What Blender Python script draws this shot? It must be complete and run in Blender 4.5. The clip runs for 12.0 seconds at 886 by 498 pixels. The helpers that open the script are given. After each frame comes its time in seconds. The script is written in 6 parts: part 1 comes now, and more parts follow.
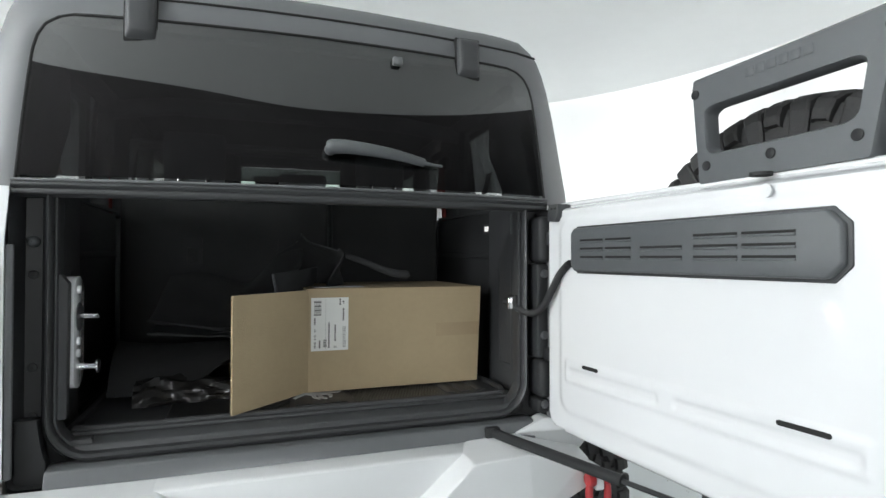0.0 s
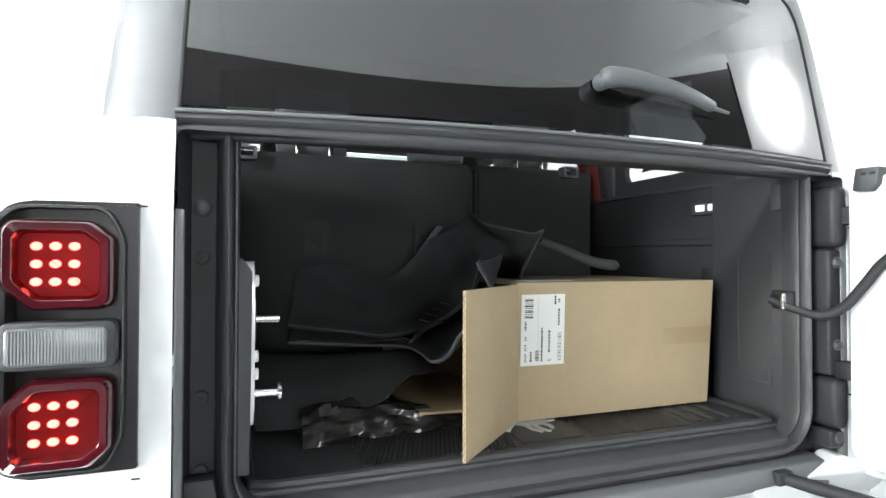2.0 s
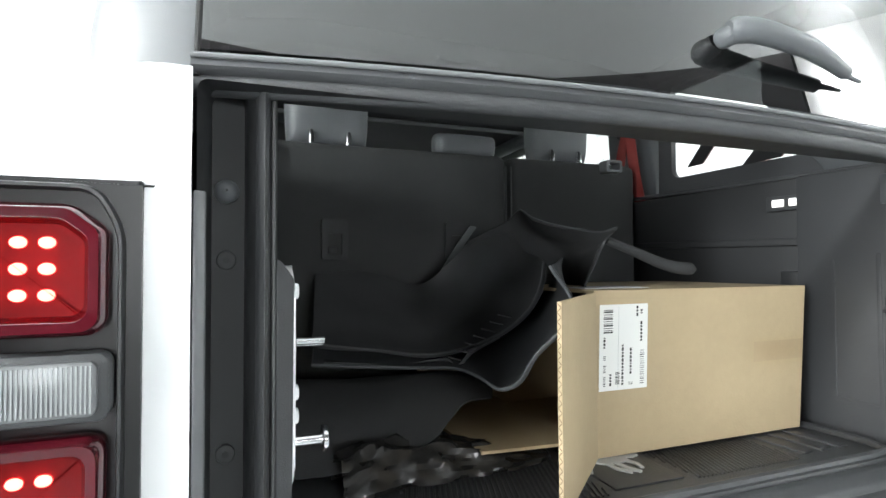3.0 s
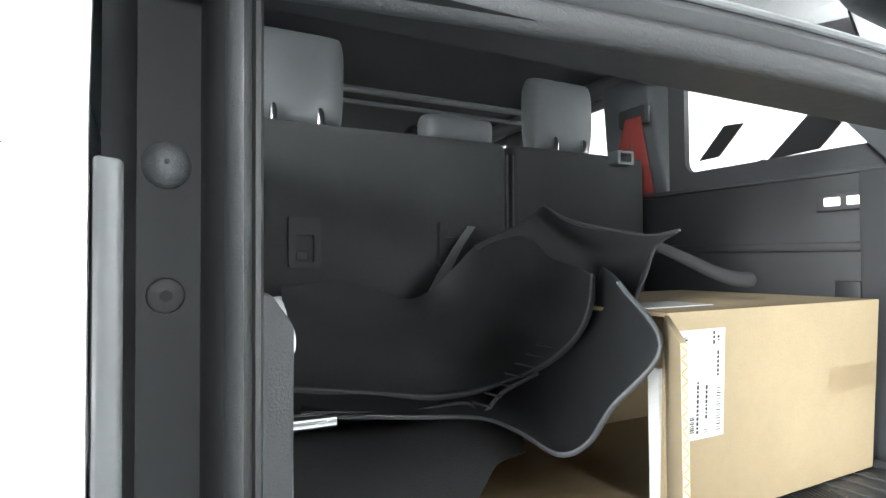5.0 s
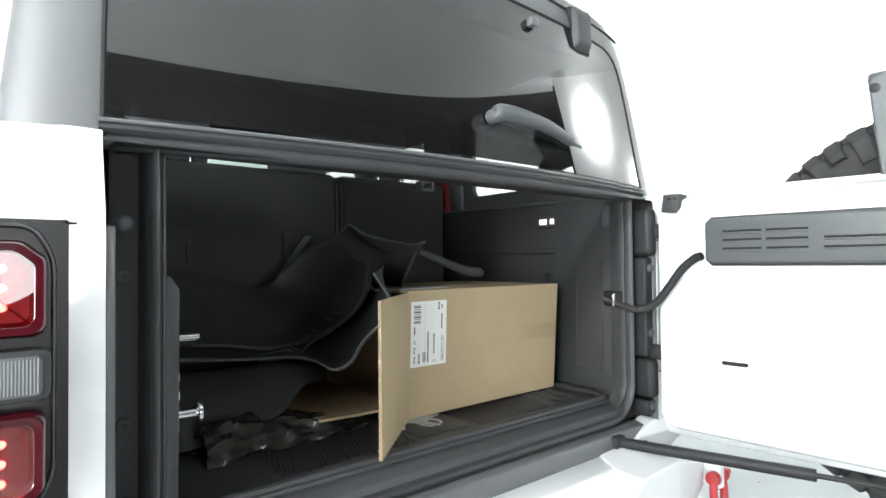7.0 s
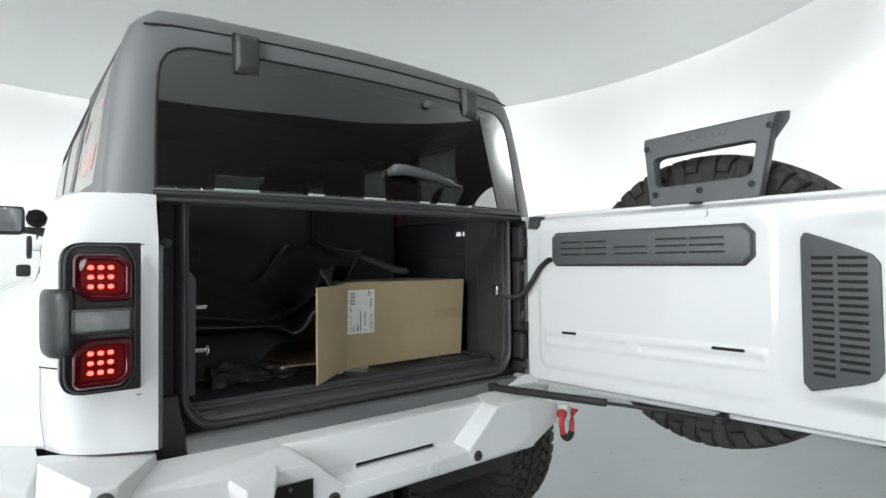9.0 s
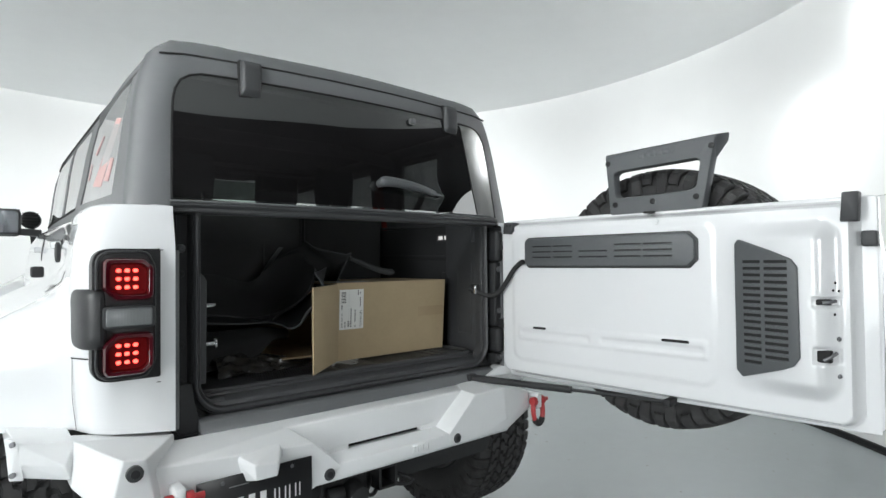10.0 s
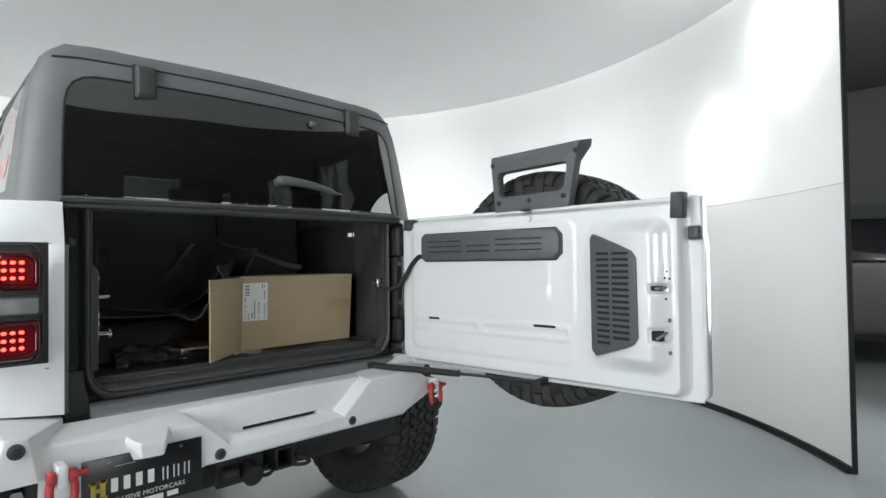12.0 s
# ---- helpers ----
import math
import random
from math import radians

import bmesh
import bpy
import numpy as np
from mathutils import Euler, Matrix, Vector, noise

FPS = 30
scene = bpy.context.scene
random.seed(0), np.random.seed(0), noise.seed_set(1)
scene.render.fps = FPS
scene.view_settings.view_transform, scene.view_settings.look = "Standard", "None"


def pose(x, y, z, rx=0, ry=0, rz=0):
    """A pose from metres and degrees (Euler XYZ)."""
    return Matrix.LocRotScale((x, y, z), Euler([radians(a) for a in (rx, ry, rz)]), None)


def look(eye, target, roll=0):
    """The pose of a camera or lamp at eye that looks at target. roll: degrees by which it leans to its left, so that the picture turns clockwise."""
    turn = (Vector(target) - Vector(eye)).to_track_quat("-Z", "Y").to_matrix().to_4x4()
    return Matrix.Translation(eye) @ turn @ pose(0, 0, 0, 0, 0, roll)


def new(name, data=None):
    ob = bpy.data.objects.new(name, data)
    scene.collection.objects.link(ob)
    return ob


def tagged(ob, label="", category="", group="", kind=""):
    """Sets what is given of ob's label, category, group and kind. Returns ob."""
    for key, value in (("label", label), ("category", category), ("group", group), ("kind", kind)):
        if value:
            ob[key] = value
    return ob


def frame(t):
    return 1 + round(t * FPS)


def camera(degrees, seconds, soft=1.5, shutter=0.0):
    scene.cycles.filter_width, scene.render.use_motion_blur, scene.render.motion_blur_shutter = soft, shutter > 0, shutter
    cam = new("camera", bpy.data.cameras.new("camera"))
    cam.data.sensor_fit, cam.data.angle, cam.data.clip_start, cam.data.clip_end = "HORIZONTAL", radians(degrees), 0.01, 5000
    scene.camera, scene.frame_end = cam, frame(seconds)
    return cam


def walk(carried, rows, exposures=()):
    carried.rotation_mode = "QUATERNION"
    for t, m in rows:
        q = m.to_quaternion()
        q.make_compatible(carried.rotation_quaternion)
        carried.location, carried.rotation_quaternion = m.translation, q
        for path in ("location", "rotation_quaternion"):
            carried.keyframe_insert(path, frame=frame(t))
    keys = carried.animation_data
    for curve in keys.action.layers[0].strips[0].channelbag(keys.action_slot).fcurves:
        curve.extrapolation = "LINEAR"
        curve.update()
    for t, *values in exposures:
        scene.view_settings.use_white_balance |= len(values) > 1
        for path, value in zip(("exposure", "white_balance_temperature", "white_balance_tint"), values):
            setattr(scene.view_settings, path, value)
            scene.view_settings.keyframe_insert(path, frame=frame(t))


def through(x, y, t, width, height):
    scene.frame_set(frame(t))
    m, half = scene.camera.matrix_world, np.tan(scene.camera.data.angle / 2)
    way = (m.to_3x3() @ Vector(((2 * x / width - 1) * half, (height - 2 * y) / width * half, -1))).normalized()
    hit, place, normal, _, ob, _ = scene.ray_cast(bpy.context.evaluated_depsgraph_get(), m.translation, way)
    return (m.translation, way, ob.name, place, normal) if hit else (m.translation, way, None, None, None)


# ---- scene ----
cam = camera(76.4, 12.0)
PATH = [
    (0, (-0.17, -1.313, 1.257), (0.498, 0.572, 1.289), -0.0),
    (0.5, (-0.312, -1.227, 1.255), (0.347, 0.66, 1.286), 0.2),
    (1, (-0.417, -1.09, 1.245), (0.251, 0.795, 1.285), 0.1),
    (1.5, (-0.482, -0.911, 1.237), (0.182, 0.976, 1.259), 0.3),
    (2, (-0.535, -0.77, 1.221), (0.152, 1.108, 1.256), 0.1),
    (2.5, (-0.576, -0.656, 1.227), (0.134, 1.214, 1.262), 0.1),
    (3, (-0.589, -0.534, 1.215), (0.157, 1.32, 1.276), -0.3),
    (3.2, (-0.57, -0.469, 1.227), (0.178, 1.385, 1.264), 0.0),
    (4.8, (-0.575, -0.252, 1.241), (0.28, 1.556, 1.289), -0.3),
    (5, (-0.588, -0.261, 1.238), (0.339, 1.512, 1.289), -0.4),
    (5.2, (-0.603, -0.275, 1.236), (0.401, 1.455, 1.292), -0.5),
    (5.5, (-0.624, -0.31, 1.24), (0.492, 1.349, 1.288), -0.5),
    (6, (-0.647, -0.41, 1.24), (0.603, 1.15, 1.286), -0.6),
    (6.5, (-0.684, -0.568, 1.231), (0.609, 0.957, 1.279), -0.7),
    (6.7, (-0.694, -0.646, 1.235), (0.586, 0.891, 1.278), -0.7),
    (8.3, (-0.885, -1.195, 1.24), (0.37, 0.362, 1.288), -0.6),
    (8.5, (-0.881, -1.271, 1.236), (0.368, 0.291, 1.284), -0.7),
    (9, (-0.899, -1.398, 1.238), (0.344, 0.168, 1.285), -0.6),
    (9.5, (-0.975, -1.478, 1.238), (0.276, 0.082, 1.283), -0.6),
    (10, (-1.02, -1.549, 1.25), (0.27, -0.022, 1.292), -0.6),
    (10.5, (-1.043, -1.59, 1.244), (0.317, -0.124, 1.287), -0.7),
    (11, (-1.019, -1.67, 1.233), (0.397, -0.259, 1.279), -0.8),
    (11.5, (-0.966, -1.749, 1.214), (0.471, -0.36, 1.257), -1.0),
    (12, (-0.948, -1.812, 1.223), (0.453, -0.384, 1.266), -0.8),
]
walk(cam, [(t, look(eye, target, roll)) for t, eye, target, roll in PATH],
     ((0.0, 0.67), (0.7, 0.89), (1.5, 1.46), (2.5, 1.88), (3.2, 2.08), (4.8, 2.78), (5.5, 2.5), (6.5, 1.9), (7.4, 1.15), (8.3, 0.60), (9.0, 0.45), (10.0, 0.36), (12.0, 0.26)))
# ---- world ----
world = bpy.data.worlds.new("world")
scene.world = world
world.use_nodes = True
world.node_tree.nodes["Background"].inputs[0].default_value = (0.5, 0.55, 0.6, 1)
world.node_tree.nodes["Background"].inputs[1].default_value = 0.05


def area_lamp(name, where, at, size, power, colour=(1.0, 0.985, 0.96), spread=180):
    data = bpy.data.lights.new(name, "AREA")
    data.shape, data.size, data.energy, data.color, data.spread = "DISK", size, power, colour, radians(spread)
    ob = new(name, data)
    ob.matrix_world = look(where, at)
    return ob


# ---- studio lamps behind the upper wall's stretched fabric: spots, mirrored pair, added fill ring ----
LAMP = (0.945, 0.99, 1.0)


def behind_wall(angle, z, back, size, power, tilt=0.0):
    r = 4.23 + back
    eye = (0.2 + r * math.cos(radians(angle)), 2.1 + r * math.sin(radians(angle)), z)
    area_lamp("fabric_lamp", eye, (0.2, 2.1, z + tilt), size, power, LAMP)


for angle, z, power in ((-33.0, 2.08, 12), (-43.5, 2.74, 17), (213.0, 2.08, 42), (221.0, 2.74, 68)):
    behind_wall(angle, z, 0.12, 0.40 if z < 2.5 else 0.52, power * 0.9)
# broad fill lamps, added unseen to light wall and room through the fabric
for k in range(9):
    behind_wall(-44 + 32.5 * k, 1.7, 1.3, 2.4, 30 if k == 0 else 44 if k == 1 else 50)
# large soft fill lamp, added unseen beside the entrance, turned up towards the ceiling
area_lamp("entrance_fill_lamp", (-5.0, -3.0, 1.3), (-0.4, -0.8, 3.1), 2.0, 62, LAMP)
# second added fill, unseen in the hall, to brighten rear and load space
area_lamp("rear_fill_lamp", (-0.8, -8.0, 1.7), (0.0, 0.0, 1.15), 2.0, 13, LAMP, 70)

# ---- materials ----
def mat(name, colour, rough=0.5, metal=0.0, vary=0.0, scale=6.0, bump=0.0, bump_scale=300.0, coat=0.0, emit=None, rough_vary=0.0, spec=0.5):
    """A principled material with two scales of colour variation, uneven gloss and a fine relief."""
    m = bpy.data.materials.new(name)
    m.use_nodes = True
    nt = m.node_tree
    b = nt.nodes["Principled BSDF"]
    b.inputs["Base Color"].default_value = (*colour, 1)
    b.inputs["Roughness"].default_value = rough
    b.inputs["Metallic"].default_value = metal
    b.inputs["Coat Weight"].default_value = coat
    b.inputs["Coat Roughness"].default_value = 0.04
    b.inputs["Specular IOR Level"].default_value = spec
    tc = nt.nodes.new("ShaderNodeTexCoord")
    if vary or rough_vary:
        n1 = nt.nodes.new("ShaderNodeTexNoise")
        n1.inputs["Scale"].default_value, n1.inputs["Detail"].default_value = scale, 8
        n2 = nt.nodes.new("ShaderNodeTexNoise")
        n2.inputs["Scale"].default_value, n2.inputs["Detail"].default_value = scale * 14, 4
        nt.links.new(tc.outputs["Object"], n1.inputs["Vector"])
        nt.links.new(tc.outputs["Object"], n2.inputs["Vector"])
        add = nt.nodes.new("ShaderNodeMath")
        add.operation = "MULTIPLY_ADD"
        add.inputs[1].default_value = 0.35
        nt.links.new(n2.outputs["Fac"], add.inputs[0])
        nt.links.new(n1.outputs["Fac"], add.inputs[2])
        if vary:
            r = nt.nodes.new("ShaderNodeMapRange")
            r.inputs["From Min"].default_value, r.inputs["From Max"].default_value = 0.4, 0.95
            r.inputs["To Min"].default_value, r.inputs["To Max"].default_value = 1 - vary, 1 + vary
            nt.links.new(add.outputs[0], r.inputs["Value"])
            mul = nt.nodes.new("ShaderNodeVectorMath")
            mul.operation = "SCALE"
            mul.inputs[0].default_value = colour
            nt.links.new(r.outputs[0], mul.inputs["Scale"])
            nt.links.new(mul.outputs[0], b.inputs["Base Color"])
        if rough_vary:
            r = nt.nodes.new("ShaderNodeMapRange")
            r.inputs["From Min"].default_value, r.inputs["From Max"].default_value = 0.4, 0.95
            r.inputs["To Min"].default_value, r.inputs["To Max"].default_value = max(rough - rough_vary, 0.02), min(rough + rough_vary, 1)
            nt.links.new(add.outputs[0], r.inputs["Value"])
            nt.links.new(r.outputs[0], b.inputs["Roughness"])
    if bump:
        n3 = nt.nodes.new("ShaderNodeTexNoise")
        n3.inputs["Scale"].default_value, n3.inputs["Detail"].default_value = bump_scale, 3
        nt.links.new(tc.outputs["Object"], n3.inputs["Vector"])
        bp = nt.nodes.new("ShaderNodeBump")
        bp.inputs["Strength"].default_value, bp.inputs["Distance"].default_value = bump, 0.002
        nt.links.new(n3.outputs["Fac"], bp.inputs["Height"])
        nt.links.new(bp.outputs["Normal"], b.inputs["Normal"])
    if emit:
        b.inputs["Emission Color"].default_value = (*emit[0], 1)
        b.inputs["Emission Strength"].default_value = emit[1]
    return m


def glass_mat(name, tint, gloss_rough=0.0, ior=1.5, edge_gloss=0.0, waves=0.0):
    """A thin tinted pane: clear through its tint, with a Fresnel gloss."""
    m = bpy.data.materials.new(name)
    m.use_nodes = True
    nt = m.node_tree
    nt.nodes.clear()
    out = nt.nodes.new("ShaderNodeOutputMaterial")
    tr = nt.nodes.new("ShaderNodeBsdfTransparent")
    tr.inputs[0].default_value = (*tint, 1)
    gl = nt.nodes.new("ShaderNodeBsdfGlossy")
    gl.inputs["Roughness"].default_value = gloss_rough
    fr = nt.nodes.new("ShaderNodeFresnel")
    fr.inputs["IOR"].default_value = ior
    if waves:
        tc = nt.nodes.new("ShaderNodeTexCoord")
        n1 = nt.nodes.new("ShaderNodeTexNoise")
        n1.inputs["Scale"].default_value, n1.inputs["Detail"].default_value = 2.6, 0.0
        bp = nt.nodes.new("ShaderNodeBump")
        bp.inputs["Strength"].default_value, bp.inputs["Distance"].default_value = 1.0, waves
        nt.links.new(tc.outputs["Object"], n1.inputs["Vector"])
        nt.links.new(n1.outputs["Fac"], bp.inputs["Height"])
        nt.links.new(bp.outputs["Normal"], gl.inputs["Normal"])
    mx = nt.nodes.new("ShaderNodeMixShader")
    if edge_gloss:
        # gloss that is the same from both sides of the pane
        lw = nt.nodes.new("ShaderNodeLayerWeight")
        lw.inputs["Blend"].default_value = 0.5
        pw = nt.nodes.new("ShaderNodeMath")
        pw.operation = "POWER"
        pw.inputs[1].default_value = edge_gloss
        nt.links.new(lw.outputs["Facing"], pw.inputs[0])
        mad = nt.nodes.new("ShaderNodeMath")
        mad.operation = "MULTIPLY_ADD"
        mad.inputs[1].default_value, mad.inputs[2].default_value = 0.92, 0.06
        nt.links.new(pw.outputs[0], mad.inputs[0])
        nt.links.new(mad.outputs[0], mx.inputs[0])
    else:
        nt.links.new(fr.outputs[0], mx.inputs[0])
    nt.links.new(tr.outputs[0], mx.inputs[1])
    nt.links.new(gl.outputs[0], mx.inputs[2])
    nt.links.new(mx.outputs[0], out.inputs[0])
    return m


def fabric_mat(name, colour, through):
    """Stretched white fabric that lets part of the light through."""
    m = bpy.data.materials.new(name)
    m.use_nodes = True
    nt = m.node_tree
    nt.nodes.clear()
    out = nt.nodes.new("ShaderNodeOutputMaterial")
    df = nt.nodes.new("ShaderNodeBsdfDiffuse")
    tl = nt.nodes.new("ShaderNodeBsdfTranslucent")
    tc = nt.nodes.new("ShaderNodeTexCoord")
    n1 = nt.nodes.new("ShaderNodeTexNoise")
    n1.inputs["Scale"].default_value, n1.inputs["Detail"].default_value = 1.2, 6
    r = nt.nodes.new("ShaderNodeMapRange")
    r.inputs["From Min"].default_value, r.inputs["From Max"].default_value = 0.3, 0.7
    r.inputs["To Min"].default_value, r.inputs["To Max"].default_value = 0.97, 1.02
    sc = nt.nodes.new("ShaderNodeVectorMath")
    sc.operation = "SCALE"
    sc.inputs[0].default_value = colour
    nt.links.new(tc.outputs["Object"], n1.inputs["Vector"])
    nt.links.new(n1.outputs["Fac"], r.inputs["Value"])
    nt.links.new(r.outputs[0], sc.inputs["Scale"])
    mx = nt.nodes.new("ShaderNodeMixShader")
    mx.inputs[0].default_value = through
    for b in (df, tl):
        nt.links.new(sc.outputs[0], b.inputs["Color"])
    nt.links.new(df.outputs[0], mx.inputs[1])
    nt.links.new(tl.outputs[0], mx.inputs[2])
    nt.links.new(mx.outputs[0], out.inputs[0])
    return m


M_WALL = mat("white_wall_paint", (0.80, 0.80, 0.78), 0.42, vary=0.02, scale=0.7, bump=0.05, bump_scale=60, rough_vary=0.06)
M_FABRIC = fabric_mat("white_stretched_fabric", (0.86, 0.86, 0.85), 0.5)
M_FABRIC_LOW = fabric_mat("white_heavy_fabric", (0.80, 0.80, 0.79), 0.46)
M_CEIL = mat("white_ceiling_paint", (0.89, 0.90, 0.90), 0.6, vary=0.03, scale=0.5, bump=0.05, bump_scale=30)
nt = M_CEIL.node_tree
b_ = nt.nodes["Principled BSDF"]
src = b_.inputs["Base Color"].links[0].from_socket
n1 = nt.nodes.new("ShaderNodeTexNoise")
n1.inputs["Scale"].default_value, n1.inputs["Detail"].default_value, n1.inputs["Roughness"].default_value = 2.2, 12, 0.72
tcc = nt.nodes.new("ShaderNodeTexCoord")
nt.links.new(tcc.outputs["Object"], n1.inputs["Vector"])
rp = nt.nodes.new("ShaderNodeMapRange")
rp.inputs["From Min"].default_value, rp.inputs["From Max"].default_value = 0.665, 0.72
rp.inputs["To Min"].default_value, rp.inputs["To Max"].default_value = 1.0, 0.86
nt.links.new(n1.outputs["Fac"], rp.inputs["Value"])
sc_ = nt.nodes.new("ShaderNodeVectorMath")
sc_.operation = "SCALE"
nt.links.new(src, sc_.inputs[0])
nt.links.new(rp.outputs[0], sc_.inputs["Scale"])
nt.links.new(sc_.outputs[0], b_.inputs["Base Color"])
M_FLOOR = mat("grey_epoxy_floor", (0.38, 0.41, 0.42), 0.24, vary=0.04, scale=0.8)
M_BLACKTRIM = mat("black_rubber_trim", (0.015, 0.015, 0.016), 0.6, vary=0.1, scale=8)
M_DARKWALL = mat("dark_room_wall", (0.165, 0.155, 0.16), 0.7, vary=0.1, scale=0.6)
M_DARKFLOOR = mat("dark_room_floor", (0.16, 0.15, 0.14), 0.35, vary=0.12, scale=1.5)
M_WHITE = mat("white_car_paint", (0.78, 0.79, 0.80), 0.22, vary=0.008, scale=3, coat=1.0)
M_BUMPER = mat("white_powder_coat", (0.76, 0.77, 0.775), 0.38, vary=0.015, scale=5, bump=0.12, bump_scale=700, rough_vary=0.05)
M_TOP = mat("grey_moulded_hardtop", (0.125, 0.129, 0.133), 0.46, vary=0.04, scale=4, bump=0.15, bump_scale=900)
M_PLASTIC = mat("dark_grey_plastic", (0.042, 0.0435, 0.046), 0.5, vary=0.06, scale=6, bump=0.2, bump_scale=700)
M_VENT = mat("grey_vent_plastic", (0.085, 0.09, 0.095), 0.45, vary=0.05, scale=6, bump=0.2, bump_scale=800)
M_JAMB = mat("black_painted_jamb", (0.025, 0.0256, 0.027), 0.5, vary=0.1, scale=5, rough_vary=0.08, spec=0.25)
M_SEAL = mat("black_rubber_seal", (0.034, 0.035, 0.037), 0.46, vary=0.08, scale=20, bump=0.15, bump_scale=900)
M_EDGE = mat("grey_folded_edge", (0.13, 0.134, 0.138), 0.38, vary=0.06, scale=8)
M_SILL = mat("grey_sill_plastic", (0.14, 0.145, 0.15), 0.38, metal=0.3, vary=0.05, scale=5)
M_TRIM = mat("dark_interior_trim", (0.042, 0.043, 0.0455), 0.52, vary=0.06, scale=6, bump=0.35, bump_scale=600)
M_CARPET = mat("black_carpet", (0.030, 0.0305, 0.031), 0.95, vary=0.25, scale=12, bump=0.8, bump_scale=900)
M_SEAT = mat("black_seat_cloth", (0.0185, 0.0195, 0.0202), 0.9, vary=0.15, scale=10, bump=0.6, bump_scale=800)
M_HEADREST = mat("grey_headrest_vinyl", (0.0810, 0.0864, 0.0918), 0.45, vary=0.06, scale=10, bump=0.3, bump_scale=500)
M_RUBBER = mat("black_rubber_mat", (0.040, 0.041, 0.043), 0.42, vary=0.12, scale=8, bump=0.3, bump_scale=500)
M_TYRE = mat("tyre_rubber", (0.034, 0.0335, 0.034), 0.75, vary=0.2, scale=12, bump=0.35, bump_scale=300)
M_CARD = mat("brown_cardboard", (0.40, 0.312, 0.192), 0.8, vary=0.08, scale=5, bump=0.25, bump_scale=220)
M_CARDEDGE = mat("corrugated_cardboard_edge", (0.17, 0.12, 0.07), 0.9, vary=0.2, scale=40)
M_PAPER = mat("white_label_paper", (0.78, 0.78, 0.76), 0.6, vary=0.02, scale=10)
M_INK = mat("black_ink", (0.03, 0.03, 0.03), 0.7)
M_TAPE = mat("brown_packing_tape", (0.35, 0.262, 0.155), 0.3, vary=0.08, scale=20)
M_CHROME = mat("bright_steel", (0.75, 0.75, 0.76), 0.18, metal=1.0, rough_vary=0.05, scale=30)
M_STEEL = mat("dark_steel", (0.2, 0.2, 0.21), 0.4, metal=0.8, vary=0.1, scale=20)
M_RED = mat("red_enamel", (0.42, 0.03, 0.035), 0.4, vary=0.08, scale=15, coat=0.4)
M_FILM = mat("red_window_film", (0.60, 0.33, 0.31), 0.35, vary=0.05, scale=20)
M_BELT = mat("red_seat_belt", (0.20, 0.026, 0.022), 0.8, vary=0.06, scale=30, bump=0.4, bump_scale=900)
M_LENS = mat("red_lamp_lens", (0.055, 0.004, 0.008), 0.12, vary=0.05, scale=20, spec=0.25, coat=0.8)
M_GLOW = mat("glowing_red_lamp_core", (0.10, 0.004, 0.009), 0.3, vary=0.2, scale=60, emit=((1.0, 0.004, 0.03), 0.010))
M_REDGLASS = glass_mat("red_lens_cover", (0.85, 0.30, 0.30), 0.02, 1.5)
M_BLACKTRIMPANEL = mat("black_load_trim", (0.021, 0.0215, 0.0228), 0.5, vary=0.06, scale=6, bump=0.25, bump_scale=600)
M_HOUSING = mat("black_lamp_housing", (0.012, 0.012, 0.013), 0.35, vary=0.05, scale=10, spec=0.25)
M_RIM = mat("satin_black_rim", (0.022, 0.0225, 0.024), 0.42, vary=0.06, scale=12, bump=0.1, bump_scale=800)
M_LED = mat("lit_red_diode", (0.9, 0.3, 0.2), 0.4, emit=((1.0, 0.15, 0.11), 7.0))
M_REFLECTOR = mat("grey_lamp_reflector", (0.17, 0.175, 0.18), 0.3, metal=0.3, vary=0.15, scale=60)
M_CLEAR = mat("clear_lamp_lens", (0.25, 0.26, 0.265), 0.25, vary=0.1, scale=40, coat=0.2)
M_GLASS = glass_mat("tinted_privacy_glass", (0.06, 0.063, 0.065), 0.0, 2.35, waves=0.003)
M_SIDEGLASS = glass_mat("light_tinted_glass", (0.56, 0.58, 0.575), 0.0, 1.45, 1.7)
M_SCREEN = glass_mat("green_windscreen_glass", (0.30, 0.37, 0.335), 0.0, 1.45)
# body white made greyer: the shade on the strip is put into its colour
M_STRIPSHADE = mat("shaded_white_strip", (0.44, 0.45, 0.455), 0.3, vary=0.02, scale=6, coat=0.3)
M_LATCH = mat("black_latch_plastic", (0.026, 0.0268, 0.028), 0.65, vary=0.1, scale=12, spec=0.2)
# near-black for seals and joints, and for shade painted into slots and recesses
M_GAP = mat("black_seal_gap_shade", (0.01, 0.01, 0.01), 0.8)
M_BAGFILM = mat("clear_plastic_film", (0.022, 0.0215, 0.021), 0.24, vary=0.3, scale=14, bump=0.7, bump_scale=32)
M_FELT = mat("black_felt_mat", (0.023, 0.0238, 0.025), 0.9, vary=0.2, scale=10, bump=0.5, bump_scale=500)
M_MATEDGE = mat("grey_rubber_sheet", (0.032, 0.034, 0.036), 0.65, vary=0.08, scale=10, bump=0.2, bump_scale=400)
M_HOSE = mat("black_cable_hose", (0.018, 0.018, 0.019), 0.7, vary=0.1, scale=30)
M_GOLD = mat("gold_print", (0.55, 0.42, 0.06), 0.4)
M_EMBOSS = mat("grey_print", (0.35, 0.36, 0.36), 0.5)
M_LAMPWHITE = mat("lit_cabin_lamp", (0.5, 0.5, 0.5), 0.4, emit=((1.0, 0.98, 0.95), 0.4))
M_LINER = mat("dark_roof_liner", (0.0560, 0.0576, 0.0608), 0.9, vary=0.08, scale=8, bump=0.3, bump_scale=500)


